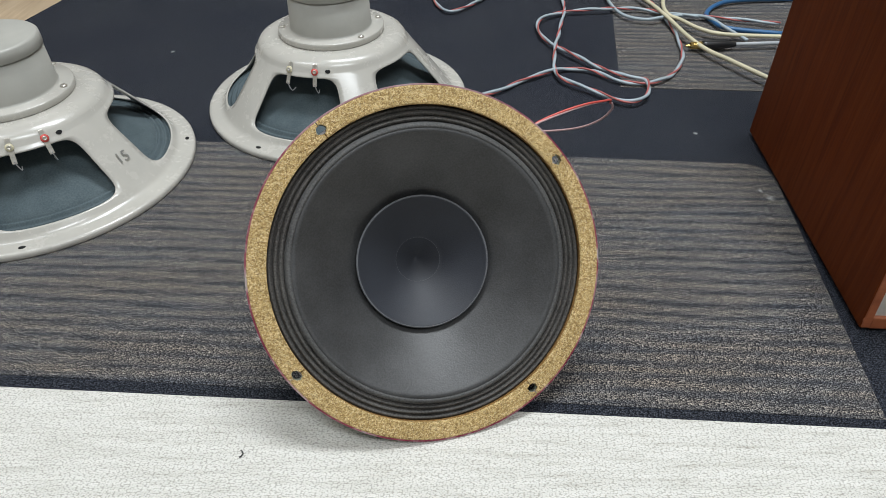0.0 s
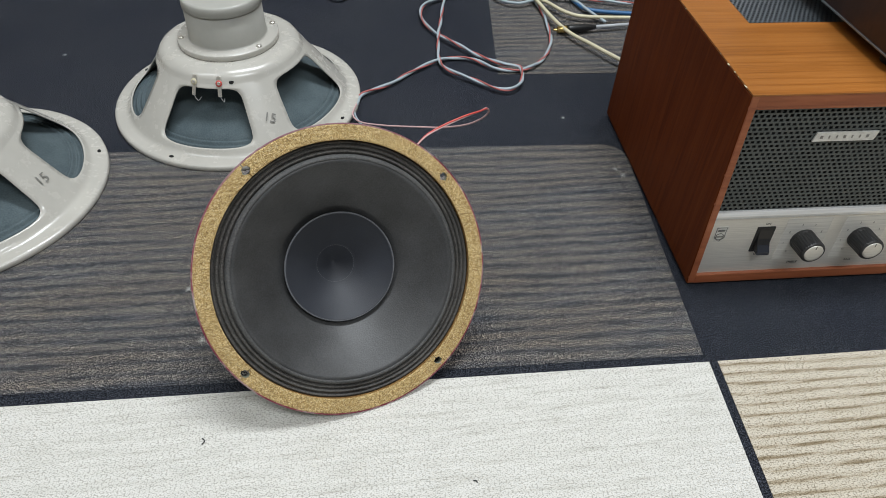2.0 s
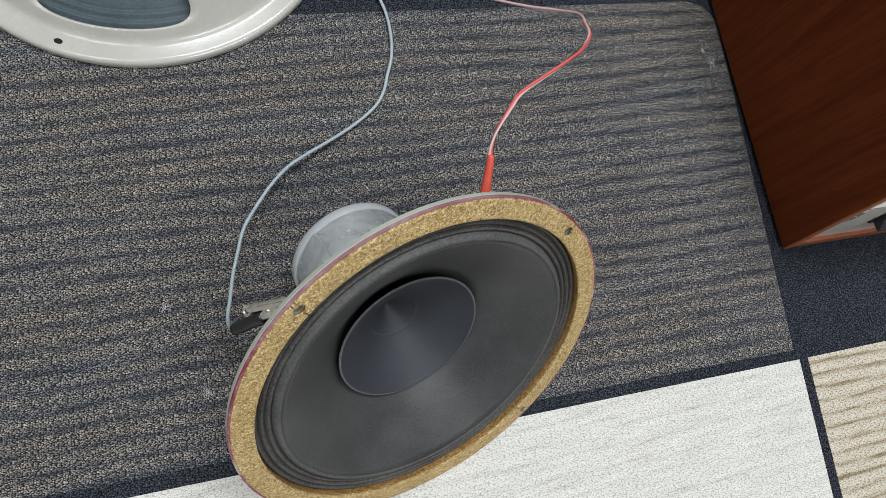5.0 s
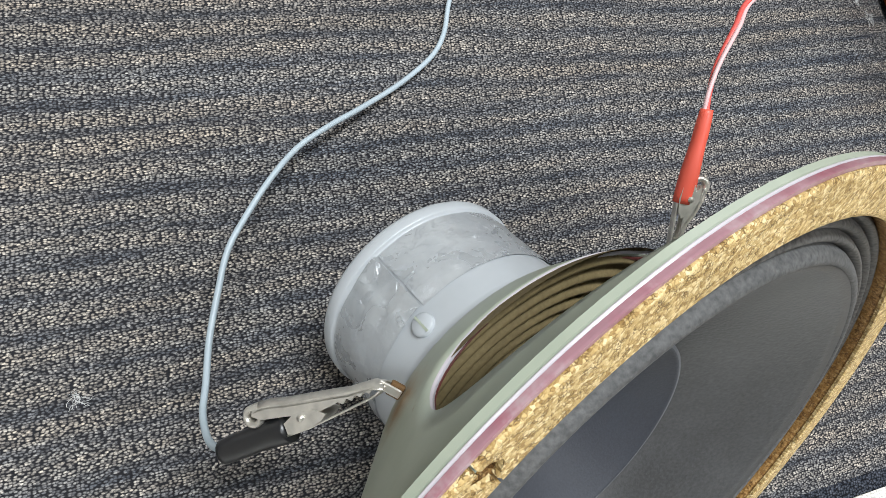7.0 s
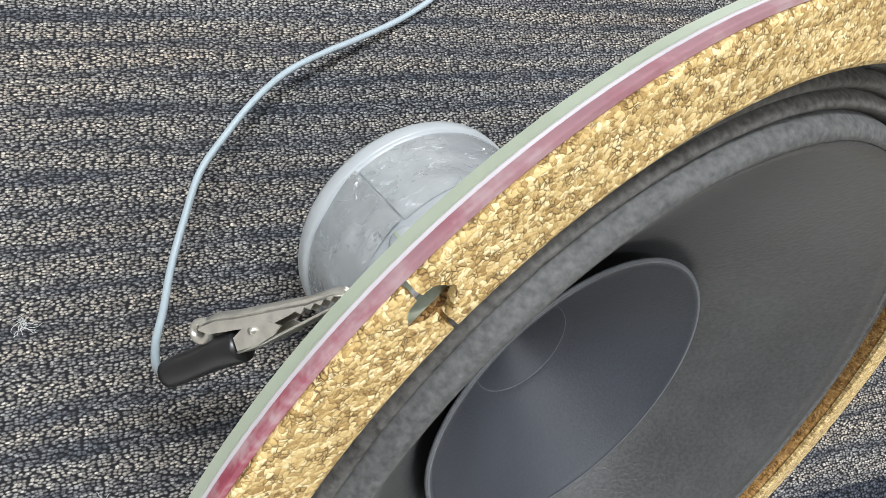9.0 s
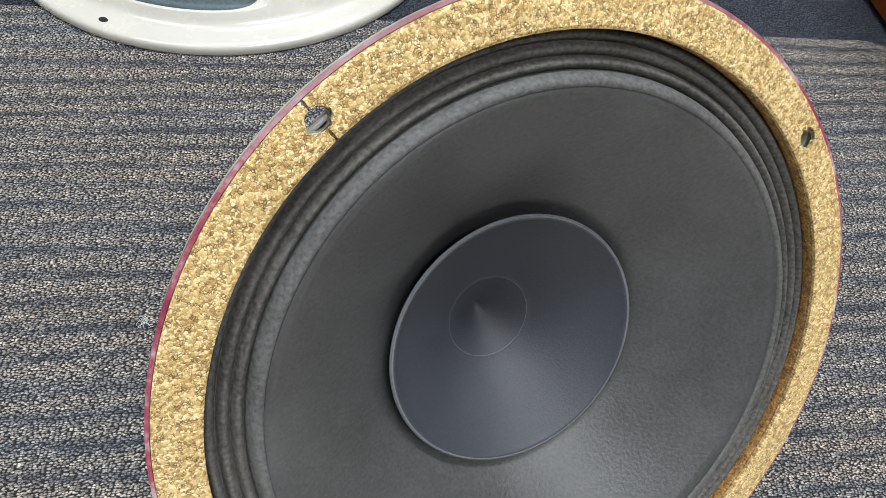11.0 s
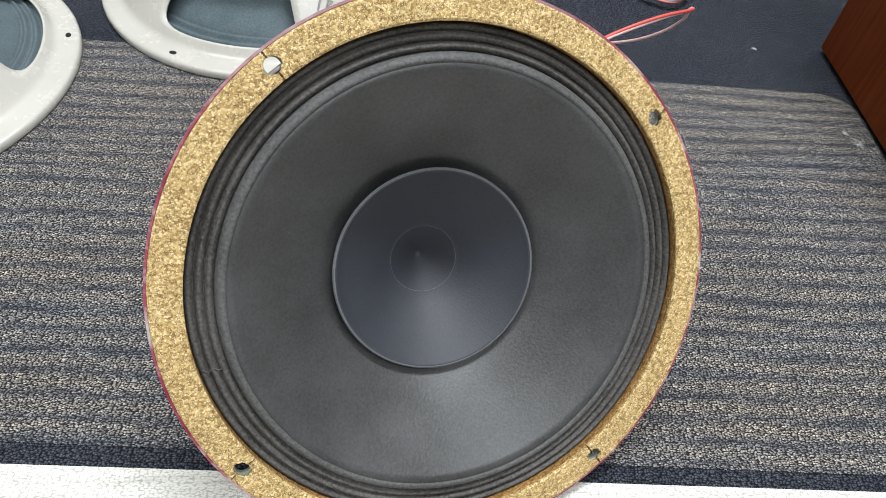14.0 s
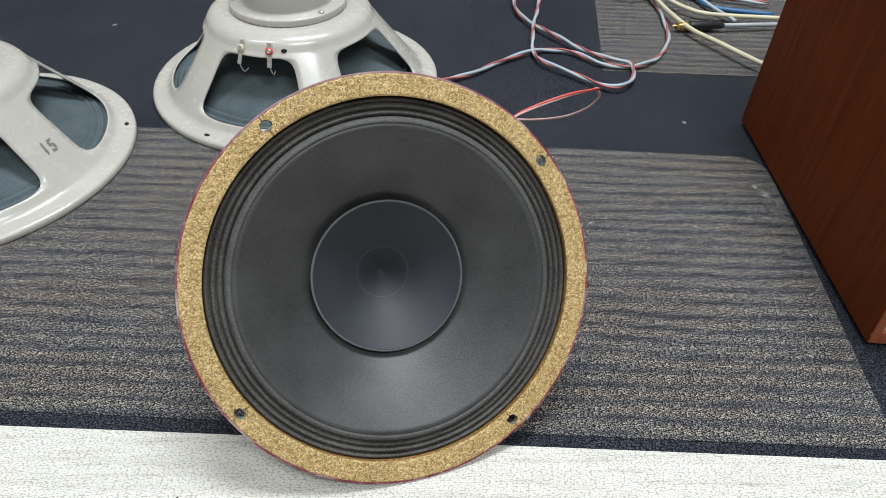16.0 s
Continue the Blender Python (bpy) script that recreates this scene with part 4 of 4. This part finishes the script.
        turned("eyelet", [(0.0019, 0.0), (0.0018, 0.0012), (0.0012, 0.0016), (0.0009, 0.0006), (0.0, 0.0004)], M_STEEL, lg, seg=18).matrix_basis = pose(0, -0.0006, 0.0, 90)
        w = cable("lead", [(0, -0.0006, -0.0115), (0.001, 0.002, -0.016), (0.002, 0.006, -0.019), (0.0015, 0.012, -0.016)], 0.0005, M_GREYCABLE, lg)
    sh = turned("screw_hole", [(0.0026, 0.0), (0.0, 0.0003)], M_DARK, d, seg=18)
    sh.matrix_basis = pose(0, 0, 0, 0, 0, -86 + 90) @ pose(0, -0.0768, 0.0672, 52)
    # the stamped number on a rib between two windows
    am = pose(0, 0, 0, 0, 0, -68 + 90) @ pose(0, -0.1010, 0.0368, 51.2) @ pose(0.001, -0.004, 0.0008, 0, 0, slant)
    text_mesh("stamped_number", "15", 0.0135, am, M_STAMP, d)
    return d


grey_driver(-0.106, 0.680, 0, -26)
grey_driver(-0.368, 0.5400, 48, -6)


# ---- amplifier ----
AMP = pose(0.2988, 0.3328, 0.0, 0, 0, -3.4)


def amplifier():
    w, dep, h, slope = 0.400, 0.268, 0.1850, 0.0176
    a = thing("amplifier", "walnut-veneered stereo amplifier with perforated grille and aluminium control panel", "amplifier", AMP)
    t = 0.0060
    side = [(0, 0.003), (dep, 0.003), (dep, h - 0.0013), (slope, h - 0.0013)]
    tilt = math.degrees(math.atan2(slope, h - 0.003))
    for x0, lab in ((0.0, "walnut side painted dark for its shade, with worn front edge"), (w - t, "walnut side painted dark for its shade")):
        part("side_panel", prism(side, x0, x0 + t, 0.0012), M_SHADED_SIDE, a, lab)
        eb = part("edge_band", box(x0 + 0.0006, x0 + t - 0.0001, -0.0006, 0.0008, 0.0012, h - 0.0035, 0.0003), M_EDGE, a, "lighter walnut front edge")
        eb.matrix_basis = Matrix.Translation((0, 0, 0.003)) @ Matrix.Rotation(-radians(tilt), 4, "X")
    hb = h - 0.0013
    part("top_board", prism([(0.1250, h - 0.009), (0.1250, hb), (slope, hb), (slope - 0.0009, h - 0.009)], t + 0.0002, w - t - 0.0002), M_EDGE, a, "walnut board under the top veneer")
    part("top_board", box(t + 0.0002, 0.0440, 0.1250, dep, h - 0.009, hb), M_EDGE, a)
    part("top_board", box(0.3560, w - t, 0.1250, dep, h - 0.009, hb), M_EDGE, a)
    part("top_board", box(0.0440, 0.3560, 0.2400, dep, h - 0.009, hb), M_EDGE, a)
    # one veneer sheet with the vent's opening
    ox, oy = (0.0002, 0.0440, 0.3560, w - 0.0002), (slope - 0.0004, 0.1250, 0.2400, dep)
    vv = [(x, y, z) for z in (hb + 0.0001, h) for y in oy for x in ox]
    vf = []
    for j in range(3):
        for i in range(3):
            if (i, j) == (1, 1):
                continue
            q = (j * 4 + i, j * 4 + i + 1, (j + 1) * 4 + i + 1, (j + 1) * 4 + i)
            vf += [q[::-1], tuple(k + 16 for k in q)]
    rim_in, rim_out = [5, 6, 10, 9], [0, 3, 15, 12]
    for loop in (rim_in, rim_out):
        for k in range(4):
            p, n = loop[k], loop[(k + 1) % 4]
            vf.append((p, n, n + 16, p + 16))
    vf = [f for f in vf if len(set(f)) == 4]
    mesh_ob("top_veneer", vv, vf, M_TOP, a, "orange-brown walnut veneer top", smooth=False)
    part("bottom_panel", prism([(0.0, 0.003), (dep, 0.003), (dep, 0.012), (0.0009, 0.0125)], t + 0.0002, w - t - 0.0002, 0.0008), M_EDGE, a, "walnut base board")
    part("back_panel", box(t, w - t, dep - 0.006, dep - 0.002, 0.012, h - 0.009), M_DARK, a)
    for fx in (0.03, w - 0.03):
        for fy in (0.03, dep - 0.03):
            v = turned("foot", [(0.0, 0.0), (0.009, 0.0), (0.010, 0.0032), (0.0, 0.0032)], M_RUBBER, a, seg=20)
            v.location = (fx, fy, -0.0004)
    # front plane: x across, z up the slope
    front = Matrix.Translation((0, 0, 0.003)) @ Matrix.Rotation(-radians(tilt), 4, "X")
    part("edge_band", box(t + 0.0003, w - t - 0.0003, 0.0008, 0.0065, 0.1700, 0.1815, 0.0008), M_EDGE, a, "walnut front edge").matrix_basis = front
    gv, gf = perforated(w - 2 * t - 0.002, 0.0940, 0.0047, 0.0037, 0.0030, 0.0024, 0.0008)
    gr = mesh_ob("grille", gv, gf, M_GRILLE, a, "dark grey perforated metal grille", smooth=False)
    gr.matrix_basis = front @ pose(t + 0.001, 0.0048, 0.0757)
    part("grille_backing", box(t, w - t, 0.009, 0.012, 0.072, 0.176), M_DARK, a).matrix_basis = front
    # control panel with its bright upper edge
    pn = part("control_panel", box(t + 0.0004, w - t - 0.0004, 0.0028, 0.0060, 0.0072, 0.0690, 0.0004), M_ALU, a, "brushed aluminium control panel")
    pn.matrix_basis = front
    st = part("trim_strip", prism([(0.0014, 0.0692), (0.0010, 0.0725), (0.0024, 0.0755), (0.0062, 0.0761), (0.0062, 0.0692)], t + 0.0004, w - t - 0.0004, 0.0005), M_BRIGHT, a, "polished aluminium trim strip")
    st.matrix_basis = front
    lo = part("edge_band", box(t + 0.0003, w - t - 0.0003, 0.0002, 0.0060, -0.0002, 0.0068, 0.0006), M_EDGE, a, "walnut lower front edge")
    lo.matrix_basis = front

    def on_front(x, z, y=0.0028):
        return front @ pose(x, y, z)
    # name plate: a slanted bar with letter-sized marks
    sk = 0.006
    np_ = part("name_plate", prism([(0.0, 0.0), (0.0500, 0.0), (0.0500 + 0.002, 0.0080), (0.002, 0.0080)], -0.0016, 0.0, 0.0003, "xz"), M_BADGE, a, "pale metal name plate")
    np_.matrix_basis = on_front(0.0632, 0.1405, 0.0046)
    for i in range(7):
        b = part("plate_mark", box(-0.0012, 0.0012, -0.0018, -0.0016, -0.0014, 0.0014), M_STAMP, np_)
        b.matrix_basis = pose(0.0062 + 0.0062 * i, 0, 0.0040) @ Matrix.Diagonal((0.45 if i % 3 else 0.9, 1, 0.9, 1))
    # badge: shield outline with a disc
    bd = part("badge", prism([(0.0, 0.0165), (0.0115, 0.0165), (0.0115, 0.005), (0.0095, 0.001), (0.0058, 0.0), (0.002, 0.001), (0.0, 0.005)], -0.0004, 0.0, 0, "xz"), M_BADGE, a, "small outlined shield badge")
    bd.matrix_basis = on_front(0.0105, 0.0445)
    v, f = tube([(0.0015, -0.0006, 0.0155), (0.0100, -0.0006, 0.0155), (0.0100, -0.0006, 0.005), (0.0058, -0.0006, 0.0012), (0.0015, -0.0006, 0.005), (0.0015, -0.0006, 0.0155)], 0.0003, 6)
    mesh_ob("badge_line", v, f, M_INK, bd)
    ring = [(0.00575 + 0.0033 * math.cos(radians(q)), -0.0006, 0.0062 + 0.0033 * math.sin(radians(q))) for q in range(0, 361, 20)]
    mesh_ob("badge_line", *tube(ring, 0.00032, 6), M_INK, bd)
    part("badge_line", box(0.0028, 0.0088, -0.0009, -0.0005, 0.0118, 0.0136), M_INK, bd)
    part("badge_line", box(0.0026, 0.0090, -0.0009, -0.0005, 0.0058, 0.0065), M_INK, bd)
    # rocker switch
    swt = part("switch", box(0.0, 0.0160, -0.0010, 0.0030, 0.0, 0.0265, 0.0005), M_BLACK, a, "black mains rocker switch")
    swt.matrix_basis = on_front(0.0480, 0.0325)
    part("rocker", prism([(-0.0012, 0.0024), (-0.0062, 0.0040), (-0.0066, 0.0062), (-0.0024, 0.0150), (-0.0010, 0.0240), (0.0, 0.0240), (0.0, 0.0024)], 0.0024, 0.0136, 0.0004), M_BLACK, swt, "glossy tilted rocker")
    part("rocker_lip", prism([(-0.0022, 0.0135), (-0.0086, 0.0050), (-0.0088, 0.0022), (-0.0002, 0.0022), (-0.0002, 0.0135)], 0.0026, 0.0134, 0.0004), M_GLOSS, swt, "glossy lower lip of the rocker")
    text_mesh("switch_mark", "ON", 0.0030, on_front(0.0560, 0.0620, 0.0026) @ pose(0, 0, 0, 90), M_INK, a)
    text_mesh("switch_mark", "OFF", 0.0030, on_front(0.0560, 0.0290, 0.0026) @ pose(0, 0, 0, 90), M_INK, a)
    # rotary knobs
    for kx, word in ((0.0928, "TREBLE"), (0.1453, "BASS")):
        plate = part("dial_plate", box(-0.0200, 0.0200, -0.0003, 0.0010, -0.0210, 0.0240, 0.0002), M_DIAL, a, "pale dial plate with numerals")
        plate.matrix_basis = on_front(kx, 0.0425)
        kn = []
        kf = []
        prof = [(0.0, 0.0), (0.0112, 0.0), (0.0112, 0.0030), (0.0106, 0.0036), (0.0106, 0.0190), (0.0100, 0.0202), (0.0086, 0.0204)]
        kn, kf = lathe([(r, z) for r, z in prof], 56)
        # fluted grip on its outer half
        pts = []
        for i, (x, y, z) in enumerate(kn):
            col = i // len(prof)
            r = math.hypot(x, y)
            k = 1 + (0.035 if (col % 2 and 0.0035 < z < 0.0195 and r > 0.009) else 0)
            pts.append((x * k, y * k, z))
        kb = mesh_ob("knob", pts, kf, M_KNOB, a, "fluted black knob with an aluminium cap", smooth=False)
        kb.matrix_basis = on_front(kx, 0.0437) @ pose(0, 0, 0, 90) @ Matrix.Diagonal((0.95, 0.95, 0.95, 1))
        turned("knob_cap", [(0.0086, 0.0200), (0.0084, 0.0208), (0.0070, 0.0210), (0.0, 0.0209)], M_ALU, kb, "spun aluminium cap", 40)
        part("pointer", box(-0.0004, 0.0004, 0.0045, 0.0080, 0.0209, 0.0212), M_INK, kb)
        for i in range(8):
            q = radians(232 - 41 * i)
            text_mesh("numeral", str(i), 0.0028, on_front(kx + 0.0165 * math.cos(q), 0.0437 + 0.0165 * math.sin(q), 0.0023) @ pose(0, 0, 0, 90), M_INK, a)
        text_mesh("dial_word", word, 0.0030, on_front(kx, 0.0178, 0.0026) @ pose(0, 0, 0, 90), M_INK, a)
    # sliding selector switches
    for sx, sz, wd in ((0.1740, 0.0560, 0.0360), (0.1760, 0.0330, 0.0360), (0.2270, 0.0560, 0.0300), (0.2270, 0.0330, 0.0300)):
        sl = part("slot", box(0.0, wd, -0.0004, 0.0020, 0.0, 0.0095, 0.0004), M_DARK, a, "dark slot of a sliding switch")
        sl.matrix_basis = on_front(sx, sz)
        part("slider", box(wd * 0.08, wd * 0.5, -0.0075, 0.0, 0.0008, 0.0088, 0.0010), M_KNOB, sl, "black slider button")
        part("slider", box(wd * 0.52, wd * 0.92, -0.0068, 0.0, 0.0008, 0.0088, 0.0010), M_KNOB, sl)
    # perforated vent in the top
    tv, tf = perforated(0.3112, 0.1145, 0.0042, 0.0034, 0.0026, 0.0021, 0.0008)
    vent = mesh_ob("top_vent", tv, tf, M_CHASSIS, a, "grey perforated metal vent", smooth=False)
    vent.matrix_basis = pose(0.0443, 0.1253, h - 0.0025) @ pose(0, 0, 0, -90)
    part("vent_backing", box(0.030, w - 0.03, 0.115, 0.25, h - 0.022, h - 0.019), M_DARK, a)
    # chips along the worn edges
    rng = random.Random(5)
    for i in range(16):
        q = rng.random()
        p = (rng.uniform(-0.0003, 0.0006), slope * (q if i < 5 else 1) + (0.0 if i < 5 else rng.uniform(0, 0.2)), 0.006 + (h - 0.006) * (q if i < 5 else 1) - (0.0004 if i >= 5 else 0))
        s = rng.uniform(0.0005, 0.0014)
        bm = bmesh.new()
        bmesh.ops.create_icosphere(bm, subdivisions=1, radius=s)
        bmesh.ops.scale(bm, vec=(0.5, 0.6, 1.2) if i < 5 else (0.7, 1.3, 0.4), verts=bm.verts)
        part("edge_chip", bm, M_EDGE if i < 5 else M_CREAM, a).location = p
    return a


amplifier()


# ---- case standing on the amplifier ----
def top_case():
    c = thing("wooden_case", "dark rosewood case with metal trim standing on the amplifier", "audio unit", AMP @ pose(0.1145, 0.0385, 0.1850, 0, 0, 1.0))
    part("body", box(0.0, 0.285, 0.002, 0.205, 0.0110, 0.0950, 0.0012), M_ROSEWOOD, c, "dark rosewood veneer body")
    part("trim", box(-0.0008, 0.2858, 0.0012, 0.2058, 0.0100, 0.0114, 0.0003), M_CHASSIS, c, "thin polished metal edge")
    part("front_panel", box(0.0170, 0.2700, -0.0010, 0.0018, 0.0125, 0.0900, 0.0006), M_BRASS, c, "brass-toned front panel")
    for i in range(3):
        s = turned("screw", [(0.0024, 0.0), (0.0022, 0.0010), (0.0, 0.0012)], M_GOLD, c, seg=16)
        s.matrix_basis = pose(0.027 + 0.05 * i, -0.0011, 0.021, 90)
    for fx in (0.018, 0.265):
        for fy in (0.020, 0.185):
            f = turned("foot", [(0.0, 0.0), (0.010, 0.0), (0.011, 0.003), (0.010, 0.0098), (0.0, 0.0098)], M_RUBBER, c, "black rubber foot", 24)
            f.location = (fx, fy, 0.0)
    return c


top_case()


# ---- cables behind ----
def twisted(points, label, z=0.0032, r=0.0018):
    line = smooth_path([(x, y, z + dz) for (x, y), dz in zip(points, [0.0018 * math.sin(i * 1.9) ** 2 for i in range(len(points))])], 16)
    c = thing("twisted_cable", label, "cable", pose(*line[0]))
    inv = Matrix.Translation(line[0]).inverted()
    for nm, mat, ph, lab, off in (("strand", M_BLUEGREY, 0.0, "pale blue-grey strand", 0.0009), ("strand", M_DULLRED, math.pi, "red strand", 0.0012)):
        v, f = tube([inv @ q for q in helix(line, off, 0.070, ph)], r if mat is M_BLUEGREY else r * 0.62, 8)
        mesh_ob(nm, v, f, mat, c, lab)
    return c


TWIST_A = [(0.026, 0.644), (0.034, 0.666), (0.068, 0.686), (0.094, 0.709), (0.134, 0.735), (0.156, 0.742), (0.180, 0.734), (0.202, 0.712), (0.230, 0.703), (0.252, 0.709), (0.276, 0.734), (0.294, 0.773), (0.303, 0.832), (0.304, 0.888), (0.300, 0.934),
           (0.292, 0.967), (0.271, 0.992), (0.220, 0.986), (0.174, 0.999), (0.126, 1.010), (0.080, 0.993), (0.039, 0.938), (0.012, 0.922), (-0.006, 0.961), (-0.012, 1.026)]
TWIST_B = [(0.171, 1.030), (0.173, 0.990), (0.173, 0.929), (0.157, 0.852), (0.144, 0.793), (0.137, 0.739), (0.143, 0.709), (0.168, 0.687), (0.196, 0.661), (0.215, 0.657), (0.231, 0.678), (0.235, 0.706), (0.216, 0.716), (0.190, 0.740), (0.161, 0.777),
           (0.139, 0.813), (0.129, 0.848), (0.136, 0.886), (0.165, 0.911), (0.222, 0.920), (0.277, 0.923), (0.303, 0.904), (0.336, 0.896), (0.375, 0.890), (0.445, 0.866)]
twisted(TWIST_A, "twisted pale blue and red speaker wire looping over the rug")
twisted(TWIST_B, "twisted pale blue and red speaker wire in a loose loop", 0.0052)


def flat_cable(name, pts, z, r, mat, label):
    return tagged(cable(name, [(x, y, z + 0.002 * math.sin(i * 2.1) ** 2) for i, (x, y) in enumerate(pts)], r, mat), label, "cable")


flat_cable("signal_cable", [(0.276, 1.036), (0.276, 1.013), (0.279, 0.974), (0.295, 0.922), (0.302, 0.877), (0.311, 0.818), (0.324, 0.781), (0.341, 0.748), (0.365, 0.707), (0.40, 0.66)], 0.0090, 0.0026, M_CREAM, "cream round cable running behind the amplifier")
flat_cable("signal_cable", [(0.343, 1.033), (0.334, 1.010), (0.309, 0.934), (0.307, 0.896), (0.317, 0.874), (0.334, 0.843), (0.362, 0.829), (0.440, 0.816)], 0.0080, 0.0026, M_CREAM, "cream round cable curling over the striped panel")
flat_cable("signal_cable", [(0.50, 0.962), (0.421, 0.954), (0.384, 0.936), (0.362, 0.907), (0.362, 0.877), (0.376, 0.853), (0.44, 0.839)], 0.0040, 0.0030, M_BLUE, "blue round cable bent into a loop")
flat_cable("signal_cable", [(0.245, 1.033), (0.244, 1.014), (0.237, 0.950), (0.248, 0.901), (0.273, 0.880), (0.299, 0.888), (0.333, 0.898), (0.358, 0.885), (0.371, 0.846), (0.385, 0.815)], 0.0060, 0.0021, M_BLUEGREY, "pale blue-grey cable in a loop")


def phono_plug():
    a, b = Vector((0.309, 0.796, 0.0075)), Vector((0.425, 0.803, 0.0075))
    x = (b - a).normalized()
    m = Matrix.Translation(a) @ Matrix((x, Vector((0, 0, 1)).cross(x), Vector((0, 0, 1)))).transposed().to_4x4()
    p = thing("phono_plug", "gold-tipped phono plug with black body on a grey cable", "plug", m)
    along = pose(0, 0, 0, 0, 90, 0)
    for nm, prof, mat, lab in (("pin", [(0.0, -0.006), (0.0012, -0.005), (0.0016, -0.003), (0.0016, 0.004)], M_GOLD, "gold centre pin"),
                               ("collar", [(0.0030, 0.0), (0.0041, 0.0), (0.0043, 0.009), (0.0048, 0.010), (0.0048, 0.014), (0.0, 0.014)], M_GOLD, "gold collar"),
                               ("body", [(0.0, 0.014), (0.0052, 0.0142), (0.0056, 0.018), (0.0054, 0.038), (0.0040, 0.048), (0.0028, 0.056), (0.0, 0.056)], M_BLACK, "tapered black body"),
                               ("lead", [(0.0, 0.054), (0.0024, 0.055), (0.0024, 0.140), (0.0, 0.140)], M_GREYCABLE, "grey cable")):
        turned(nm, prof, mat, p, lab, 28).matrix_basis = along
    return p


phono_plug()


def metal_box():
    b = thing("metal_chassis", "grey steel chassis with slotted mounting lugs", "electronic unit", pose(0.334, 0.978, -0.0006, 0, 0, -4))
    part("case", box(0.012, 0.190, 0.012, 0.130, 0.0, 0.045, 0.0015), M_CHASSIS, b, "plain grey steel case")
    part("lug_strip", box(0.0, 0.200, 0.0, 0.013, 0.0, 0.0025, 0.0006), M_CHASSIS, b, "flat flange with slots")
    for x in (0.006, 0.096, 0.186):
        part("lug_slot", box(x - 0.004, x + 0.004, 0.004, 0.0085, 0.0018, 0.0029, 0.0005), M_DARK, b)
    part("paper_label", box(0.028, 0.046, 0.0112, 0.0121, 0.008, 0.034), M_BADGE, b, "small pale label")
    return b


metal_box()
tagged(part("plinth_board", box(-0.46, -0.215, 1.040, 1.20, -0.0006, 0.022, 0.003), M_CEIL), "white painted board lying on the rug", "board")


# ---- lint and crumbs on the rug ----
def lint(x, y, size, mat, seed, label):
    rng = random.Random(seed)
    v, f = [], []
    for s in range(16 if mat is M_LINT else 1):
        p = Vector((rng.uniform(-0.3, 0.3) * size, rng.uniform(-0.3, 0.3) * size, 0.0006))
        a, line = rng.uniform(0, 6.28), []
        for k in range(9):
            line.append(p.copy())
            a += rng.uniform(-0.9, 0.9) if mat is M_LINT else rng.uniform(0.1, 0.5)
            p += Vector((math.cos(a), math.sin(a), rng.uniform(-0.15, 0.2))) * size / 8
            p.z = max(p.z, 0.0003)
        v, f = joined((v, f), tube(line, 0.00008 if mat is M_LINT else 0.0004, 5))
    ob = mesh_ob("lint", v, f, mat)
    ob.location = (x, y, 0)
    return tagged(ob, label, "lint", "bits of lint")


for i, (x, y, s, mt, lb) in enumerate(((-0.1085, 0.2310, 0.006, M_DARKLINT, "dark curl of thread on the cream panel"), (0.080, 0.1785, 0.0035, M_DARKLINT, "dark crumb of fluff on the cream panel"),
                                     (-0.1335, 0.382, 0.0045, M_LINT, "white wisp of lint on the striped panel"), (-0.117, 0.3255, 0.005, M_LINT, "white wisp of lint on the striped panel"),
                                     (0.2960, 0.4900, 0.0055, M_LINT, "white crumb beside the amplifier"), (0.2910, 0.5010, 0.003, M_LINT, "white crumb beside the amplifier"),
                                     (-0.330, 0.800, 0.003, M_LINT, "tiny white crumb on the navy field"), (0.262, 0.600, 0.0025, M_LINT, "tiny white crumb on the navy field"))):
    lint(x, y, s, mt, 40 + i, lb)
